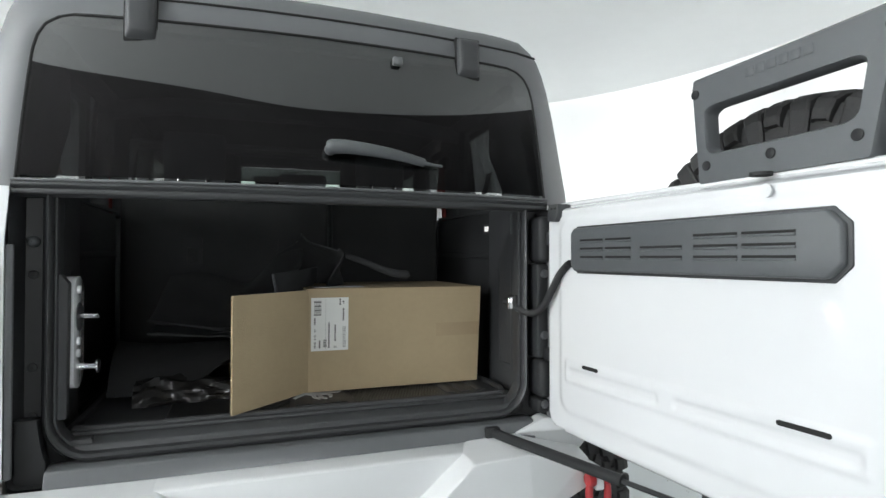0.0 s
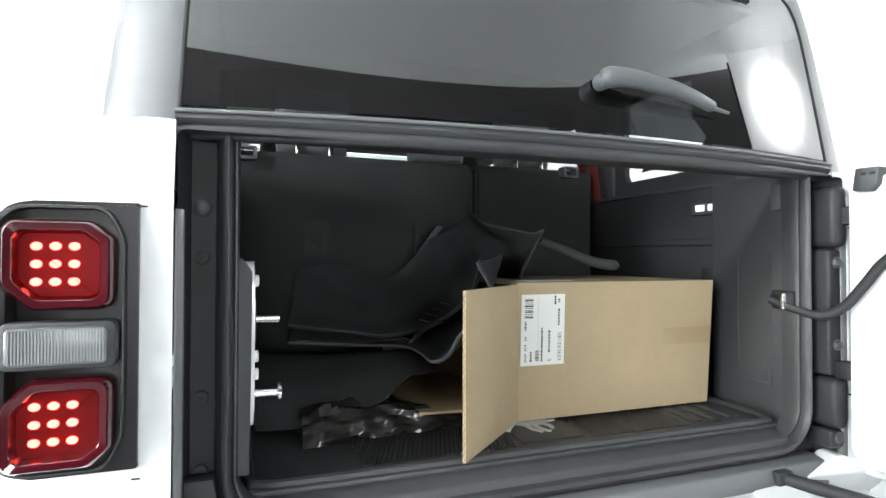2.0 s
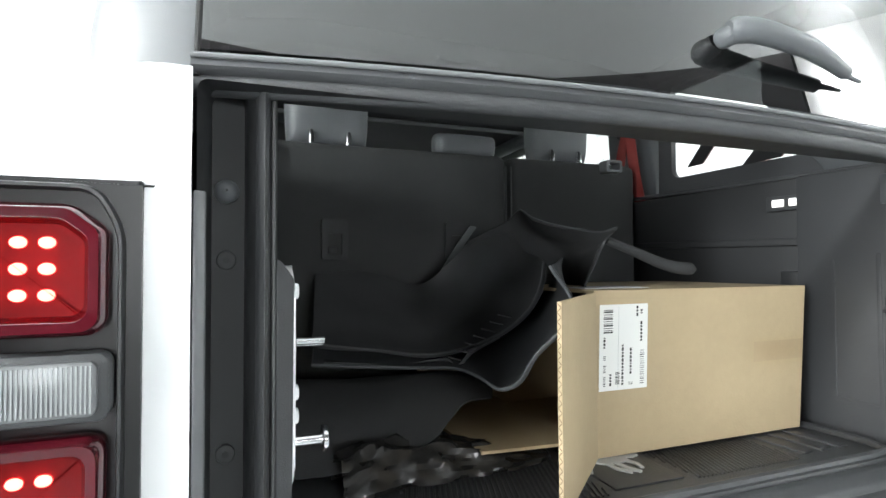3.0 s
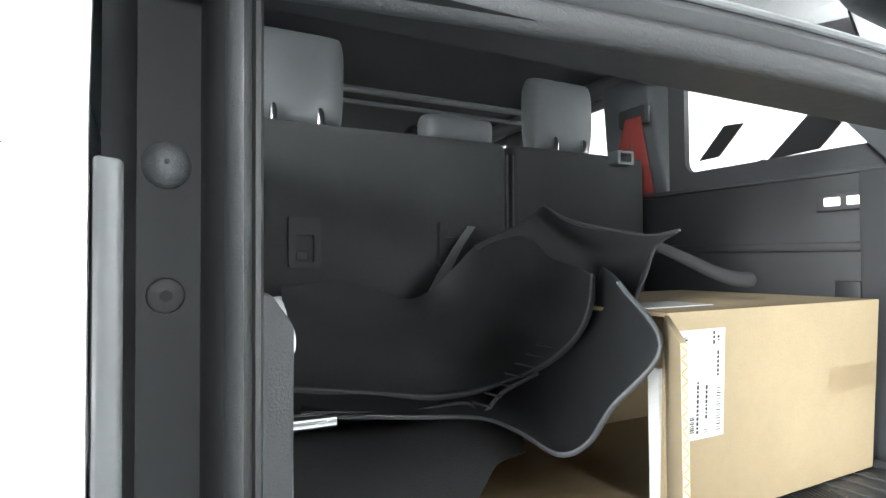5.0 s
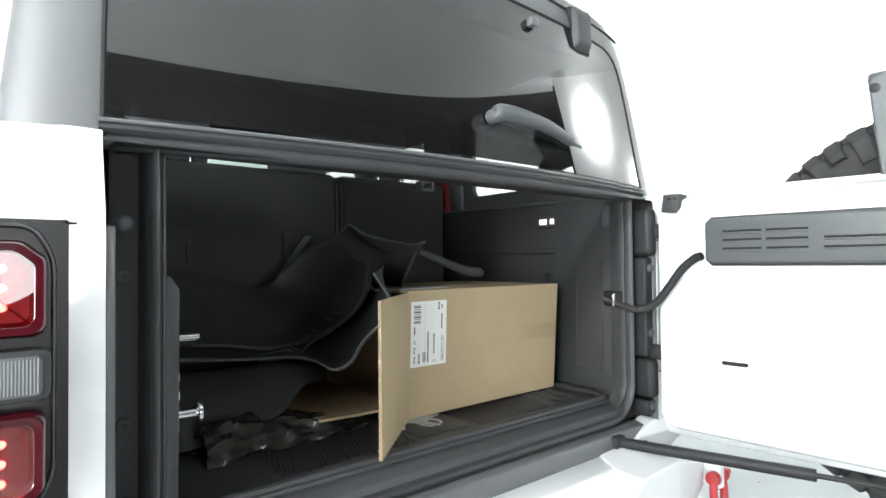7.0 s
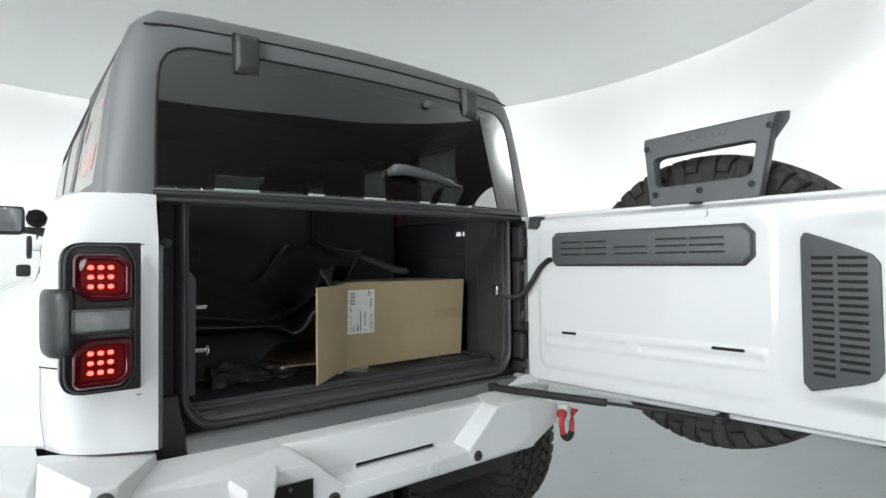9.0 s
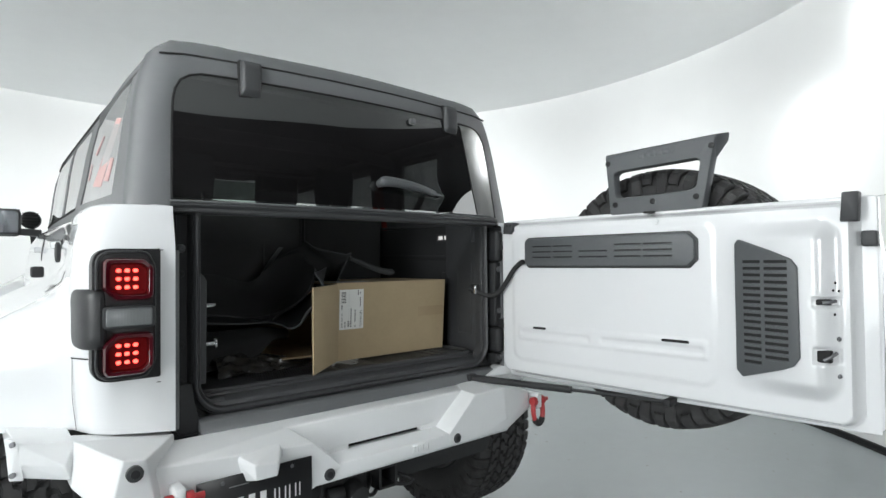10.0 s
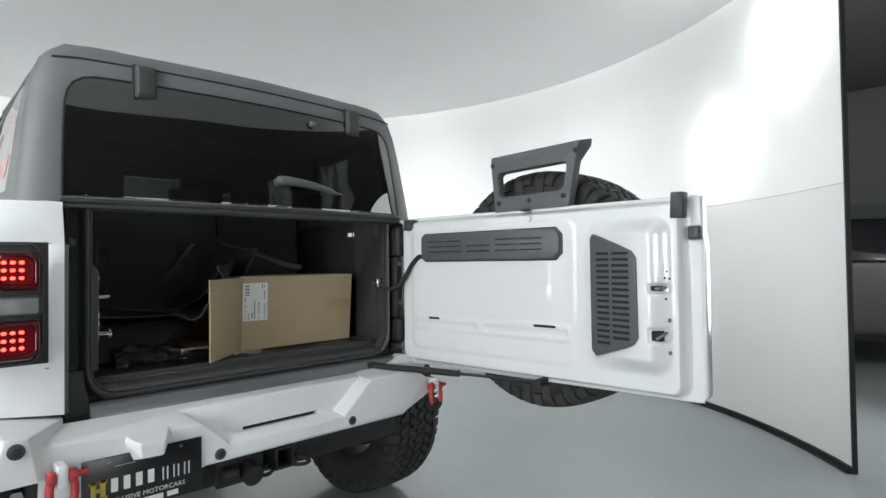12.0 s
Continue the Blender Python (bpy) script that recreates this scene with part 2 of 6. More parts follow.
# ---- shape helpers ----
def obj(name, bm, material, parent=None, label="", category="", kind="", group="", smooth=False):
    me = bpy.data.meshes.new(name)
    bmesh.ops.recalc_face_normals(bm, faces=bm.faces)
    if smooth:
        for f in bm.faces:
            f.smooth = True
        for e in bm.edges:
            if len(e.link_faces) == 2 and e.calc_face_angle(0.0) > radians(38):
                e.smooth = False
    bm.to_mesh(me)
    bm.free()
    for m_ in (material if isinstance(material, (list, tuple)) else [material]):
        me.materials.append(m_)
    ob = new(name, me)
    if parent:
        ob.parent = parent
    return tagged(ob, label, category, group, kind)


def part(name, bm, material, parent, label="", smooth=True):
    return obj(name, bm, material, parent, label, smooth=smooth)


def empty(name, at, label, category, group=""):
    ob = new(name)
    ob.location = at
    ob.empty_display_size = 0.05
    return tagged(ob, label, category, group)


def add_box(bm, x0, x1, y0, y1, z0, z1, bevel=0.0, seg=2, m=None, mi=0):
    vs = [bm.verts.new((x, y, z)) for z in (z0, z1) for y in (y0, y1) for x in (x0, x1)]
    fs = [bm.faces.new([vs[i] for i in q]) for q in ((0, 2, 3, 1), (4, 5, 7, 6), (0, 1, 5, 4), (2, 6, 7, 3), (0, 4, 6, 2), (1, 3, 7, 5))]
    geo = vs
    if bevel:
        r = bmesh.ops.bevel(bm, geom=list({e for f in fs for e in f.edges}), offset=bevel, segments=seg, profile=0.5, affect="EDGES")
        geo = list({v for f in r["faces"] for v in f.verts} | {v for v in vs if v.is_valid})
        fs = list({f for v in geo for f in v.link_faces})
    for f in fs:
        if f.is_valid:
            f.material_index = mi
    if m is not None:
        bmesh.ops.transform(bm, matrix=m, verts=[v for v in geo if v.is_valid])
    return geo


def box(*a, **k):
    bm = bmesh.new()
    add_box(bm, *a, **k)
    return bm


def add_prism(bm, poly, axis, a, b, bevel=0.0, seg=2, m=None):
    """A polygon carried along an axis from a to b. axis x: poly is (y, z); y: (x, z); z: (x, y)."""
    def at(p, c):
        return {"x": (c, p[0], p[1]), "y": (p[0], c, p[1]), "z": (p[0], p[1], c)}[axis]
    lo = [bm.verts.new(at(p, a)) for p in poly]
    hi = [bm.verts.new(at(p, b)) for p in poly]
    n = len(poly)
    fs = [bm.faces.new(lo), bm.faces.new(hi[::-1])] + [bm.faces.new((lo[i], hi[i], hi[(i + 1) % n], lo[(i + 1) % n])) for i in range(n)]
    geo = lo + hi
    if bevel:
        r = bmesh.ops.bevel(bm, geom=list({e for f in fs for e in f.edges}), offset=bevel, segments=seg, profile=0.5, affect="EDGES")
        geo = list({v for f in r["faces"] for v in f.verts} | {v for v in geo if v.is_valid})
    if m is not None:
        bmesh.ops.transform(bm, matrix=m, verts=[v for v in geo if v.is_valid])
    return geo


def prism(*a, **k):
    bm = bmesh.new()
    add_prism(bm, *a, **k)
    return bm


def add_grid(bm, rows, close_u=False, close_v=False):
    vs = [[bm.verts.new(p) for p in r] for r in rows]
    nu, nv = len(vs), len(vs[0])
    for i in range(nu if close_u else nu - 1):
        for j in range(nv if close_v else nv - 1):
            bm.faces.new((vs[i][j], vs[(i + 1) % nu][j], vs[(i + 1) % nu][(j + 1) % nv], vs[i][(j + 1) % nv]))
    return vs


def grid(rows, **k):
    bm = bmesh.new()
    add_grid(bm, rows, **k)
    return bm


def thicken(bm, d):
    bmesh.ops.recalc_face_normals(bm, faces=bm.faces)
    bmesh.ops.solidify(bm, geom=bm.faces[:], thickness=d)
    return bm


def shell(bm, d):
    """Gives an open sheet the thickness d, inwards, with its rims closed."""
    bmesh.ops.recalc_face_normals(bm, faces=bm.faces)
    bm.normal_update()
    faces = bm.faces[:]
    rim = [e for e in bm.edges if len(e.link_faces) == 1]
    twin = {v: bm.verts.new(v.co - v.normal * d) for v in bm.verts[:]}
    for f in faces:
        bm.faces.new([twin[v] for v in reversed(f.verts)])
    for e in rim:
        a, b = e.verts
        bm.faces.new((a, b, twin[b], twin[a]))
    return bm


def add_tube(bm, pts, r, n=10, closed=False, cap=True):
    pts = [Vector(p) for p in pts]
    rings = []
    up = None
    k = len(pts)
    for i, p in enumerate(pts):
        a = pts[(i - 1) % k] if closed or i > 0 else p
        b = pts[(i + 1) % k] if closed or i < k - 1 else p
        d = (b - a).normalized()
        if up is None:
            up = Vector((0, 0, 1)) if abs(d.z) < 0.9 else Vector((1, 0, 0))
        s = d.cross(up).normalized()
        up = s.cross(d).normalized()
        rr = r[i] if isinstance(r, (list, tuple)) else r
        rings.append([p + s * rr * math.cos(t) + up * rr * math.sin(t) for t in (2 * math.pi * j / n for j in range(n))])
    vs = add_grid(bm, rings, close_u=closed, close_v=True)
    if cap and not closed:
        bm.faces.new(vs[0])
        bm.faces.new(vs[-1][::-1])
    return vs


def tube(*a, **k):
    bm = bmesh.new()
    add_tube(bm, *a, **k)
    return bm


def smooth_path(pts, n=8):
    """A Catmull-Rom curve through the points."""
    p = [Vector(q) for q in pts]
    p = [2 * p[0] - p[1]] + p + [2 * p[-1] - p[-2]]
    out = []
    for i in range(1, len(p) - 2):
        for j in range(n):
            t = j / n
            out.append(0.5 * ((2 * p[i]) + (p[i + 1] - p[i - 1]) * t + (2 * p[i - 1] - 5 * p[i] + 4 * p[i + 1] - p[i + 2]) * t * t + (3 * p[i] - p[i - 1] - 3 * p[i + 1] + p[i + 2]) * t ** 3))
    return out + [p[-2]]


def round_rect(x0, x1, z0, z1, r, n=6):
    """Points of a rounded rectangle; r is one radius or four (lower left, lower right, upper right, upper left)."""
    rs = r if isinstance(r, (list, tuple)) else [r] * 4
    out = []
    for (cx, cz, a0), rr in zip(((x0, z0, 180), (x1, z0, 270), (x1, z1, 0), (x0, z1, 90)), rs):
        mx, mz = cx + (rr if cx == x0 else -rr), cz + (rr if cz == z0 else -rr)
        for j in range(n + 1):
            t = radians(a0 + 90 * j / n)
            out.append((mx + rr * math.cos(t), mz + rr * math.sin(t)))
    return out


def chamfer_rect(x0, x1, z0, z1, c):
    """A rectangle with its corners cut by c (lower left, lower right, upper right, upper left)."""
    a, b, d, e = c
    p = [(x0, z0 + a), (x0 + a, z0), (x1 - b, z0), (x1, z0 + b), (x1, z1 - d), (x1 - d, z1), (x0 + e, z1), (x0, z1 - e)]
    return [q for i, q in enumerate(p) if q != p[i - 1]]


def ring_y(y0, y1, outer, inner):
    """A closed frame of (x, z) loops between two depths."""
    return grid([[(x, y, z) for x, z in l] for l, y in ((outer, y0), (outer, y1), (inner, y1), (inner, y0))], close_u=True, close_v=True)


def ring_x(x0, x1, outer, inner):
    """A closed frame of (y, z) loops between two widths."""
    return grid([[(x, y, z) for y, z in l] for l, x in ((outer, x0), (outer, x1), (inner, x1), (inner, x0))], close_u=True, close_v=True)


def cyl(bm, c, axis, r, h, n=24, r2=None, bevel=0.0):
    """A capped cylinder or cone from c along the axis vector, height h."""
    r2 = r if r2 is None else r2
    d = Vector(axis).normalized()
    m = Matrix.Translation(Vector(c) + d * h / 2) @ d.to_track_quat("Z", "Y").to_matrix().to_4x4()
    res = bmesh.ops.create_cone(bm, cap_ends=True, segments=n, radius1=r, radius2=r2, depth=h, matrix=m)
    if bevel:
        es = {e for v in res["verts"] for e in v.link_edges if len(e.link_faces) == 2 and any(len(f.verts) > 4 for f in e.link_faces)}
        bmesh.ops.bevel(bm, geom=list(es), offset=bevel, segments=2, profile=0.5, affect="EDGES")


def text_mesh(body, size, depth, m):
    """Lettering as a mesh, in the built-in font."""
    c = bpy.data.curves.new("lettering", "FONT")
    c.body, c.size, c.extrude, c.align_x, c.align_y, c.resolution_u = body, size, depth, "CENTER", "CENTER", 2
    ob = bpy.data.objects.new("lettering", c)
    scene.collection.objects.link(ob)
    me = bpy.data.meshes.new_from_object(ob.evaluated_get(bpy.context.evaluated_depsgraph_get()))
    bpy.data.objects.remove(ob)
    bpy.data.curves.remove(c)
    bm = bmesh.new()
    bm.from_mesh(me)
    bpy.data.meshes.remove(me)
    bmesh.ops.transform(bm, matrix=m, verts=bm.verts[:])
    return bm


def hull(points, bevel=0.0):
    """The convex solid over some points."""
    bm = bmesh.new()
    vs = [bm.verts.new(p) for p in points]
    r = bmesh.ops.convex_hull(bm, input=vs)
    drop = list({v for v in r["geom_interior"] + r["geom_unused"] if isinstance(v, bmesh.types.BMVert) and v.is_valid})
    bmesh.ops.delete(bm, geom=drop, context="VERTS")
    bmesh.ops.dissolve_limit(bm, angle_limit=radians(4), verts=bm.verts[:], edges=bm.edges[:])
    if bevel:
        bmesh.ops.bevel(bm, geom=bm.edges[:], offset=bevel, segments=2, profile=0.5, affect="EDGES")
    return bm


def join(*bms):
    """Several pieces that make one part."""
    out = bmesh.new()
    for b in bms:
        me = bpy.data.meshes.new("piece")
        b.to_mesh(me)
        b.free()
        out.from_mesh(me)
        bpy.data.meshes.remove(me)
    return out


# ---- studio ----
CX, CY, CR, CH = 0.2, 2.1, 4.23, 3.29
A0, A1 = -50.0, 222.0
SEAM = 1.64


def arc(r, a, z):
    return (CX + r * math.cos(radians(a)), CY + r * math.sin(radians(a)), z)


def curved_wall(name, a0, a1, z0, z1, r0, r1, material, label, n=140, category="wall"):
    angles = [a0 + (a1 - a0) * i / n for i in range(n + 1)]
    bm = bmesh.new()
    rows = [[arc(r0, a, z0), arc(r0, a, z1), arc(r1, a, z1), arc(r1, a, z0)] for a in angles]
    vs = add_grid(bm, rows, close_v=True)
    bm.faces.new(vs[0])
    bm.faces.new(vs[-1][::-1])
    return obj(name, bm, material, label=label, category=category, kind="structure", smooth=True)


bm = grid([[arc(CR, a, (SEAM - 0.0012) * t) for t in (0, 0.5, 1)] for a in [A0 + (A1 - A0) * i / 140 for i in range(141)]])
obj("wall_lower", bm, M_FABRIC_LOW, label="lower band of backlit white fabric on the curved wall", category="wall", kind="structure", smooth=True)
bm = grid([[arc(CR, a, SEAM + 0.0012 + (CH - SEAM) * t) for t in (0, 0.5, 1)] for a in [A0 + (A1 - A0) * i / 140 for i in range(141)]])
obj("wall_upper", bm, M_FABRIC, label="upper band of backlit white fabric on the curved wall", category="wall", kind="structure", smooth=True)
curved_wall("wall_header", A1, 360 + A0, 3.24, CH, CR, CR + 0.12, M_WALL, "white lintel over the wide studio entrance", n=60)
curved_wall("baseboard", A0 - 0.2, A1, 0.0, 0.034, CR - 0.024, CR - 0.004, M_BLACKTRIM, "black rubber strip along the foot of the wall", category="baseboard")
curved_wall("baseboard_outer", A0 - 0.2, A1, 0.0, 0.008, CR - 0.050, CR - 0.028, M_BLACKTRIM, "flat black cable cover beside the wall", category="baseboard")
curved_wall("trim", A0 - 0.24, A0 - 0.03, 0.0, 3.12, CR - 0.012, CR + 0.012, M_BLACKTRIM, "black upright trim at the wall's end", n=2, category="trim")
curved_wall("trim_top", A0 - 0.4, A1, CH - 0.012, CH, CR - 0.012, CR - 0.002, M_CEIL, "thin bead between wall and ceiling", category="trim")
bm = bmesh.new()
bmesh.ops.create_circle(bm, cap_ends=True, segments=128, radius=CR + 0.2, matrix=pose(CX, CY, CH + 0.004))
thicken(bm, 0.1)
obj("ceiling", bm, M_CEIL, label="plain white painted studio ceiling", category="ceiling", kind="structure")
obj("floor", box(-14, 14, -16, 10, -0.2, 0.0), M_FLOOR, label="glossy grey epoxy studio floor", category="floor", kind="structure")

# ---- dark hall behind the entrance ----
obj("wall_south", box(-9, 9, -12.2, -12.0, 0, 3.6), M_DARKWALL, label="dark grey back wall of the hall", category="wall", kind="structure")
for nm, x in (("wall_east", 9.0), ("wall_west", -9.2)):
    obj(nm, box(x, x + 0.2, -12.2, 8, 0, 3.6), M_DARKWALL, label="dark grey side wall of the hall", category="wall", kind="structure")
obj("wall_north", box(-9.2, 9.2, 8.0, 8.2, 0, 3.6), M_DARKWALL, label="dark grey end wall of the hall", category="wall", kind="structure")
obj("ceiling_hall", box(-9.2, 9.2, -12.2, 8.2, 3.62, 3.8), M_DARKWALL, label="dark grey ceiling of the hall", category="ceiling", kind="structure")
obj("floor_hall", box(-9, 9, -12, -3.4, 0.001, 0.005), M_DARKFLOOR, label="worn brown-grey floor of the hall", category="floor", kind="structure")

# ---- the car: shell ----
car = empty("off_road_car", (0, 0, 0), "white four-door off-road car with its tailgate swung open", "car")


def sstep(a, b, x):
    t = min(max((x - a) / (b - a), 0.0), 1.0)
    return t * t * (3 - 2 * t)


def lerp_list(pts, v):
    for (a, p), (b, q) in zip(pts, pts[1:]):
        if v <= b:
            t = (v - a) / (b - a) if b > a else 0
            return p + (q - p) * min(max(t, 0), 1)
    return pts[-1][1]


SKEW = 0.044


def skewed(bm):
    """The car stands a little askew: its length leans towards +x."""
    for q in bm.verts:
        q.co.x += SKEW * max(q.co.y - 0.1, 0.0)
    return bm


TOP_SKEW = 0.030
GLASS_Y0, GLASS_LEAN, GLASS_BOW = -0.010, 0.162, 0.157


def glass_y(x, z):
    return GLASS_Y0 + GLASS_LEAN * (z - 1.41) + 0.020 * (z - 1.41) ** 2 + GLASS_BOW * x * x


def body_side(s):
    plan = [(0.610, 0.010), (0.64, 0.011), (0.68, 0.013), (0.72, 0.017), (0.755, 0.024), (0.78, 0.035), (0.798, 0.05), (0.812, 0.075), (0.822, 0.11)]
    ys = [0.125, 0.14, 0.155, 0.17, 0.19, 0.21, 0.23, 0.25, 0.27, 0.31, 0.36, 0.45, 0.6, 0.8, 1.0, 1.2, 1.3, 1.35, 1.4, 1.45, 1.5, 1.6, 2.0, 2.5, 2.9, 3.0, 3.08, 3.16, 3.4, 3.7, 4.0, 4.15, 4.25, 4.35]
    wide = [(0.11, 0.822), (0.3, 0.836), (0.8, 0.85), (1.5, 0.86), (3.0, 0.86), (4.0, 0.84), (4.35, 0.80)]
    high = [(0.11, 0.822), (0.3, 0.822), (0.7, 0.787), (1.1, 0.776), (2.0, 0.812), (2.9, 0.852), (4.0, 0.84), (4.35, 0.80)]
    plan = plan + [(lerp_list(wide, y), y) for y in ys] + [(0.76, 4.43), (0.65, 4.48), (0.0, 4.5)]
    zs = [0.80, 0.815, 0.87, 0.93, 0.99, 1.04, 1.08, 1.11, 1.14, 1.17, 1.20, 1.225, 1.25, 1.275, 1.30, 1.35, 1.385, 1.40, 1.408, 1.41]
    tuck = [(0.8, 0.012), (0.9, 0.004), (1.0, 0.0), (1.2, 0.0), (1.3, 0.006), (1.385, 0.022), (1.40, 0.032), (1.408, 0.05), (1.41, 0.10)]
    rows = []
    for z in zs:
        row = []
        for x, y in plan:
            flare = (sstep(0.095, 0.25, y) - sstep(1.32, 1.52, y) + sstep(2.95, 3.15, y) - sstep(4.15, 4.35, y)) * 0.20 * (1 - sstep(1.05, 1.21, z))
            k = sstep(0.61, 0.80, x) if y < 0.12 else 1.0
            zb = min(0.822 + 0.1 * max(x - 0.61, 0.0), 0.846) if y < 2 else 0.80
            zl = z + (zb - 0.80) * (1 - sstep(0.80, 0.97, z))
            zl -= 0.010 * sstep(1.3, 1.4, z)
            zz = zl if y < 3.1 else z - 0.10 * sstep(3.1, 3.4, y) * sstep(1.2, 1.4, z)
            zz += 0.036 * sstep(0.12, 1.1, y) * (1 - sstep(2.5, 3.0, y)) * sstep(1.25, 1.39, z)
            waist = (lerp_list(high, y) - x) * sstep(1.13, 1.27, z) if 0.12 < y < 4.36 else 0.0
            back = 0.6 * max(glass_y(x, 1.40) - y, 0.0) * sstep(1.29, 1.40, z) if y < 0.12 else 0.0
            row.append((s * (x + waist + flare * k - lerp_list(tuck, z) * k * (1 if x > 0.3 else 0)), y + back, zz))
        rows.append(row)
    bm = grid(rows)
    thicken(bm, -0.004 if s < 0 else 0.004)
    return bm


for s in (-1, 1):
    quarter = part("quarter_panel", skewed(body_side(s)), M_WHITE, car, "glossy white painted side panel")
    # folded edge beside the opening, and the seams of the panel
    part("panel_edge", prism([(s * 0.6090, 0.0095), (s * 0.604, 0.011), (s * 0.5985, 0.015), (s * 0.5975, 0.022), (s * 0.604, 0.030), (s * 0.6090, 0.030)], "z", 0.822, 1.284, 0.002), M_EDGE, quarter)
    # laid over the white panel in a greyer tone that stands for shade
    part("corner_strip", prism([(s * 0.6100, 0.0084), (s * 0.6125, 0.0074), (s * 0.64, 0.0088), (s * 0.6455, 0.0098), (s * 0.6455, 0.014), (s * 0.6100, 0.013)], "z", 0.9545, 1.2828, 0.0012), M_STRIPSHADE, quarter, "white body strip beside the lamp, greyed for its shade")
    for z in (1.285, 0.952):
        part("panel_seam", box(s * 0.6105, s * 0.654, 0.0072, 0.0135, z - 0.0011, z + 0.0011), M_GAP, quarter, smooth=False)
    part("panel_seam", prism([(s * (0.797), 0.041), (s * 0.803, 0.046), (s * 0.826, 0.095), (s * 0.822, 0.10)], "z", 1.0205, 1.0235), M_GAP, quarter, smooth=False)
    rows = []
    for i in range(34):
        z = 0.846 + (1.0205 - 0.846) * i / 33
        rows.append([(s * (a - 0.012 * (1 - sstep(0.8, 0.95, z)) + 0.0045), b - 0.0045, z) for a, b in ((0.8190, 0.0920), (0.8200, 0.0938))])
    part("panel_seam", grid(rows), M_GAP, quarter, smooth=False)
# doors: shut lines and handles on the flank
for s in (-1, 1):
    for y in (1.14, 2.02):
        wx = 0.774 if y < 1.5 else 0.812
        rows = [[(s * (wx + e - 0.022 * sstep(1.30, 1.40, z)), y + d - 0.10 * (z - 1.25), z + 0.036 * sstep(1.25, 1.39, z)) for d, e in ((-0.004, -0.004), (-0.003, 0.002), (0.003, 0.002), (0.004, -0.004))] for z in (1.22, 1.26, 1.30, 1.34, 1.37, 1.385)]
        part("door_gap", skewed(grid(rows)), M_GAP, car, smooth=False)
        hx = wx + 0.004 * (1 if y < 1.5 else -1)
        # near-black block, slightly proud: the hollow's shade drawn as colour
        recess = part("handle_recess", skewed(box(s * (hx - 0.02), s * (hx + 0.003), y + 0.06, y + 0.22, 1.300, 1.352, 0.010, 3)), M_GAP, car, "dark recess behind a door handle")
        part("door_handle", skewed(hull([(s * hx, y + 0.05, 1.318), (s * hx, y + 0.05, 1.346), (s * (hx + 0.035), y + 0.075, 1.316), (s * (hx + 0.035), y + 0.075, 1.344), (s * (hx + 0.035), y + 0.205, 1.316), (s * (hx + 0.035), y + 0.205, 1.344), (s * hx, y + 0.23, 1.318), (s * hx, y + 0.23, 1.346)], 0.006)), M_WHITE, recess, "white door handle")
part("hood", skewed(prism([(3.1, 1.26), (3.1, 1.33), (3.5, 1.335), (4.3, 1.31), (4.45, 1.25), (4.45, 0.9), (4.4, 0.6), (3.1, 0.6)], "x", -0.76, 0.76, 0.02)), M_WHITE, car, "white hood")
part("underbody", skewed(box(-0.66, 0.66, 0.12, 4.3, 0.45, 0.78, 0.05)), M_BLACKTRIM, car, "black underbody")
part("windscreen", skewed(grid([[(-0.66, 3.02, 1.33), (0.66, 3.02, 1.33)], [(-0.60, 2.58, 1.850), (0.60, 2.58, 1.850)]])), M_SCREEN, car, "green tinted windscreen", smooth=False).visible_shadow = False
for s in (-1, 1):
    part("windscreen_pillar", skewed(tube([(s * 0.69, 3.03, 1.33), (s * 0.635, 2.58, 1.825)], 0.030, 10)), M_TOP, car)

# ---- hardtop ----
TOPW = [(0.10, 0.712), (0.13, 0.713), (0.2, 0.714), (0.4, 0.722), (2.2, 0.74), (2.9, 0.72)]
PROF = [(1.0, 1.378), (0.994, 1.45), (0.978, 1.55), (0.962, 1.66), (0.944, 1.74), (0.926, 1.790), (0.904, 1.830), (0.872, 1.856), (0.82, 1.882), (0.73, 1.897), (0.64, 1.895), (0.60, 1.885), (0.4, 1.885), (0.2, 1.886), (0.0, 1.887)]
# the opening of the rear window, point for point with the profile
OPEN = [(0.608, 1.398), (0.606, 1.46), (0.6025, 1.55), (0.598, 1.64), (0.5935, 1.70), (0.5865, 1.733), (0.572, 1.760), (0.548, 1.777), (0.518, 1.785), (0.47, 1.786), (0.42, 1.786), (0.39, 1.786), (0.27, 1.786), (0.13, 1.786), (0.0, 1.786)]
def side_point(a, y, z):
    """A point of the hardtop's side and roof: share of the half width, distance along the car, height."""
    w = lerp_list(TOPW, y)
    rear = 1 - sstep(0.08, 0.22, y)
    drop = -0.005 * rear + 0.012 * sstep(2.3, 2.57, y)
    near = 1 - sstep(0.15, 0.66, y)
    zo = z - drop * sstep(1.7, 1.84, z) - 0.012 * rear * sstep(1.888, 1.90, z)
    if a < 0:
        zo += 0.022 * sstep(0.25, 0.95, y) * (1 - sstep(1.45, 1.60, z))
    slant = -0.30 * (min(z, 1.76) - 1.58) * (1 - sstep(0.2, 0.5, y)) * sstep(0.165, 0.24, y)
    slant -= 0.42 * (min(z, 1.80) - 1.46) * sstep(0.62, 0.92, y) * (1 - sstep(1.12, 1.6, y)) * (1 if a < -0.9 else 0)
    rim_y = glass_y(a * 0.712, min(z, 1.887)) + 0.054
    return Vector((a * w + (TOP_SKEW if a < 0 else SKEW) * max(y - 0.1, 0.0), y + slant + near * (rim_y - 0.15), zo))


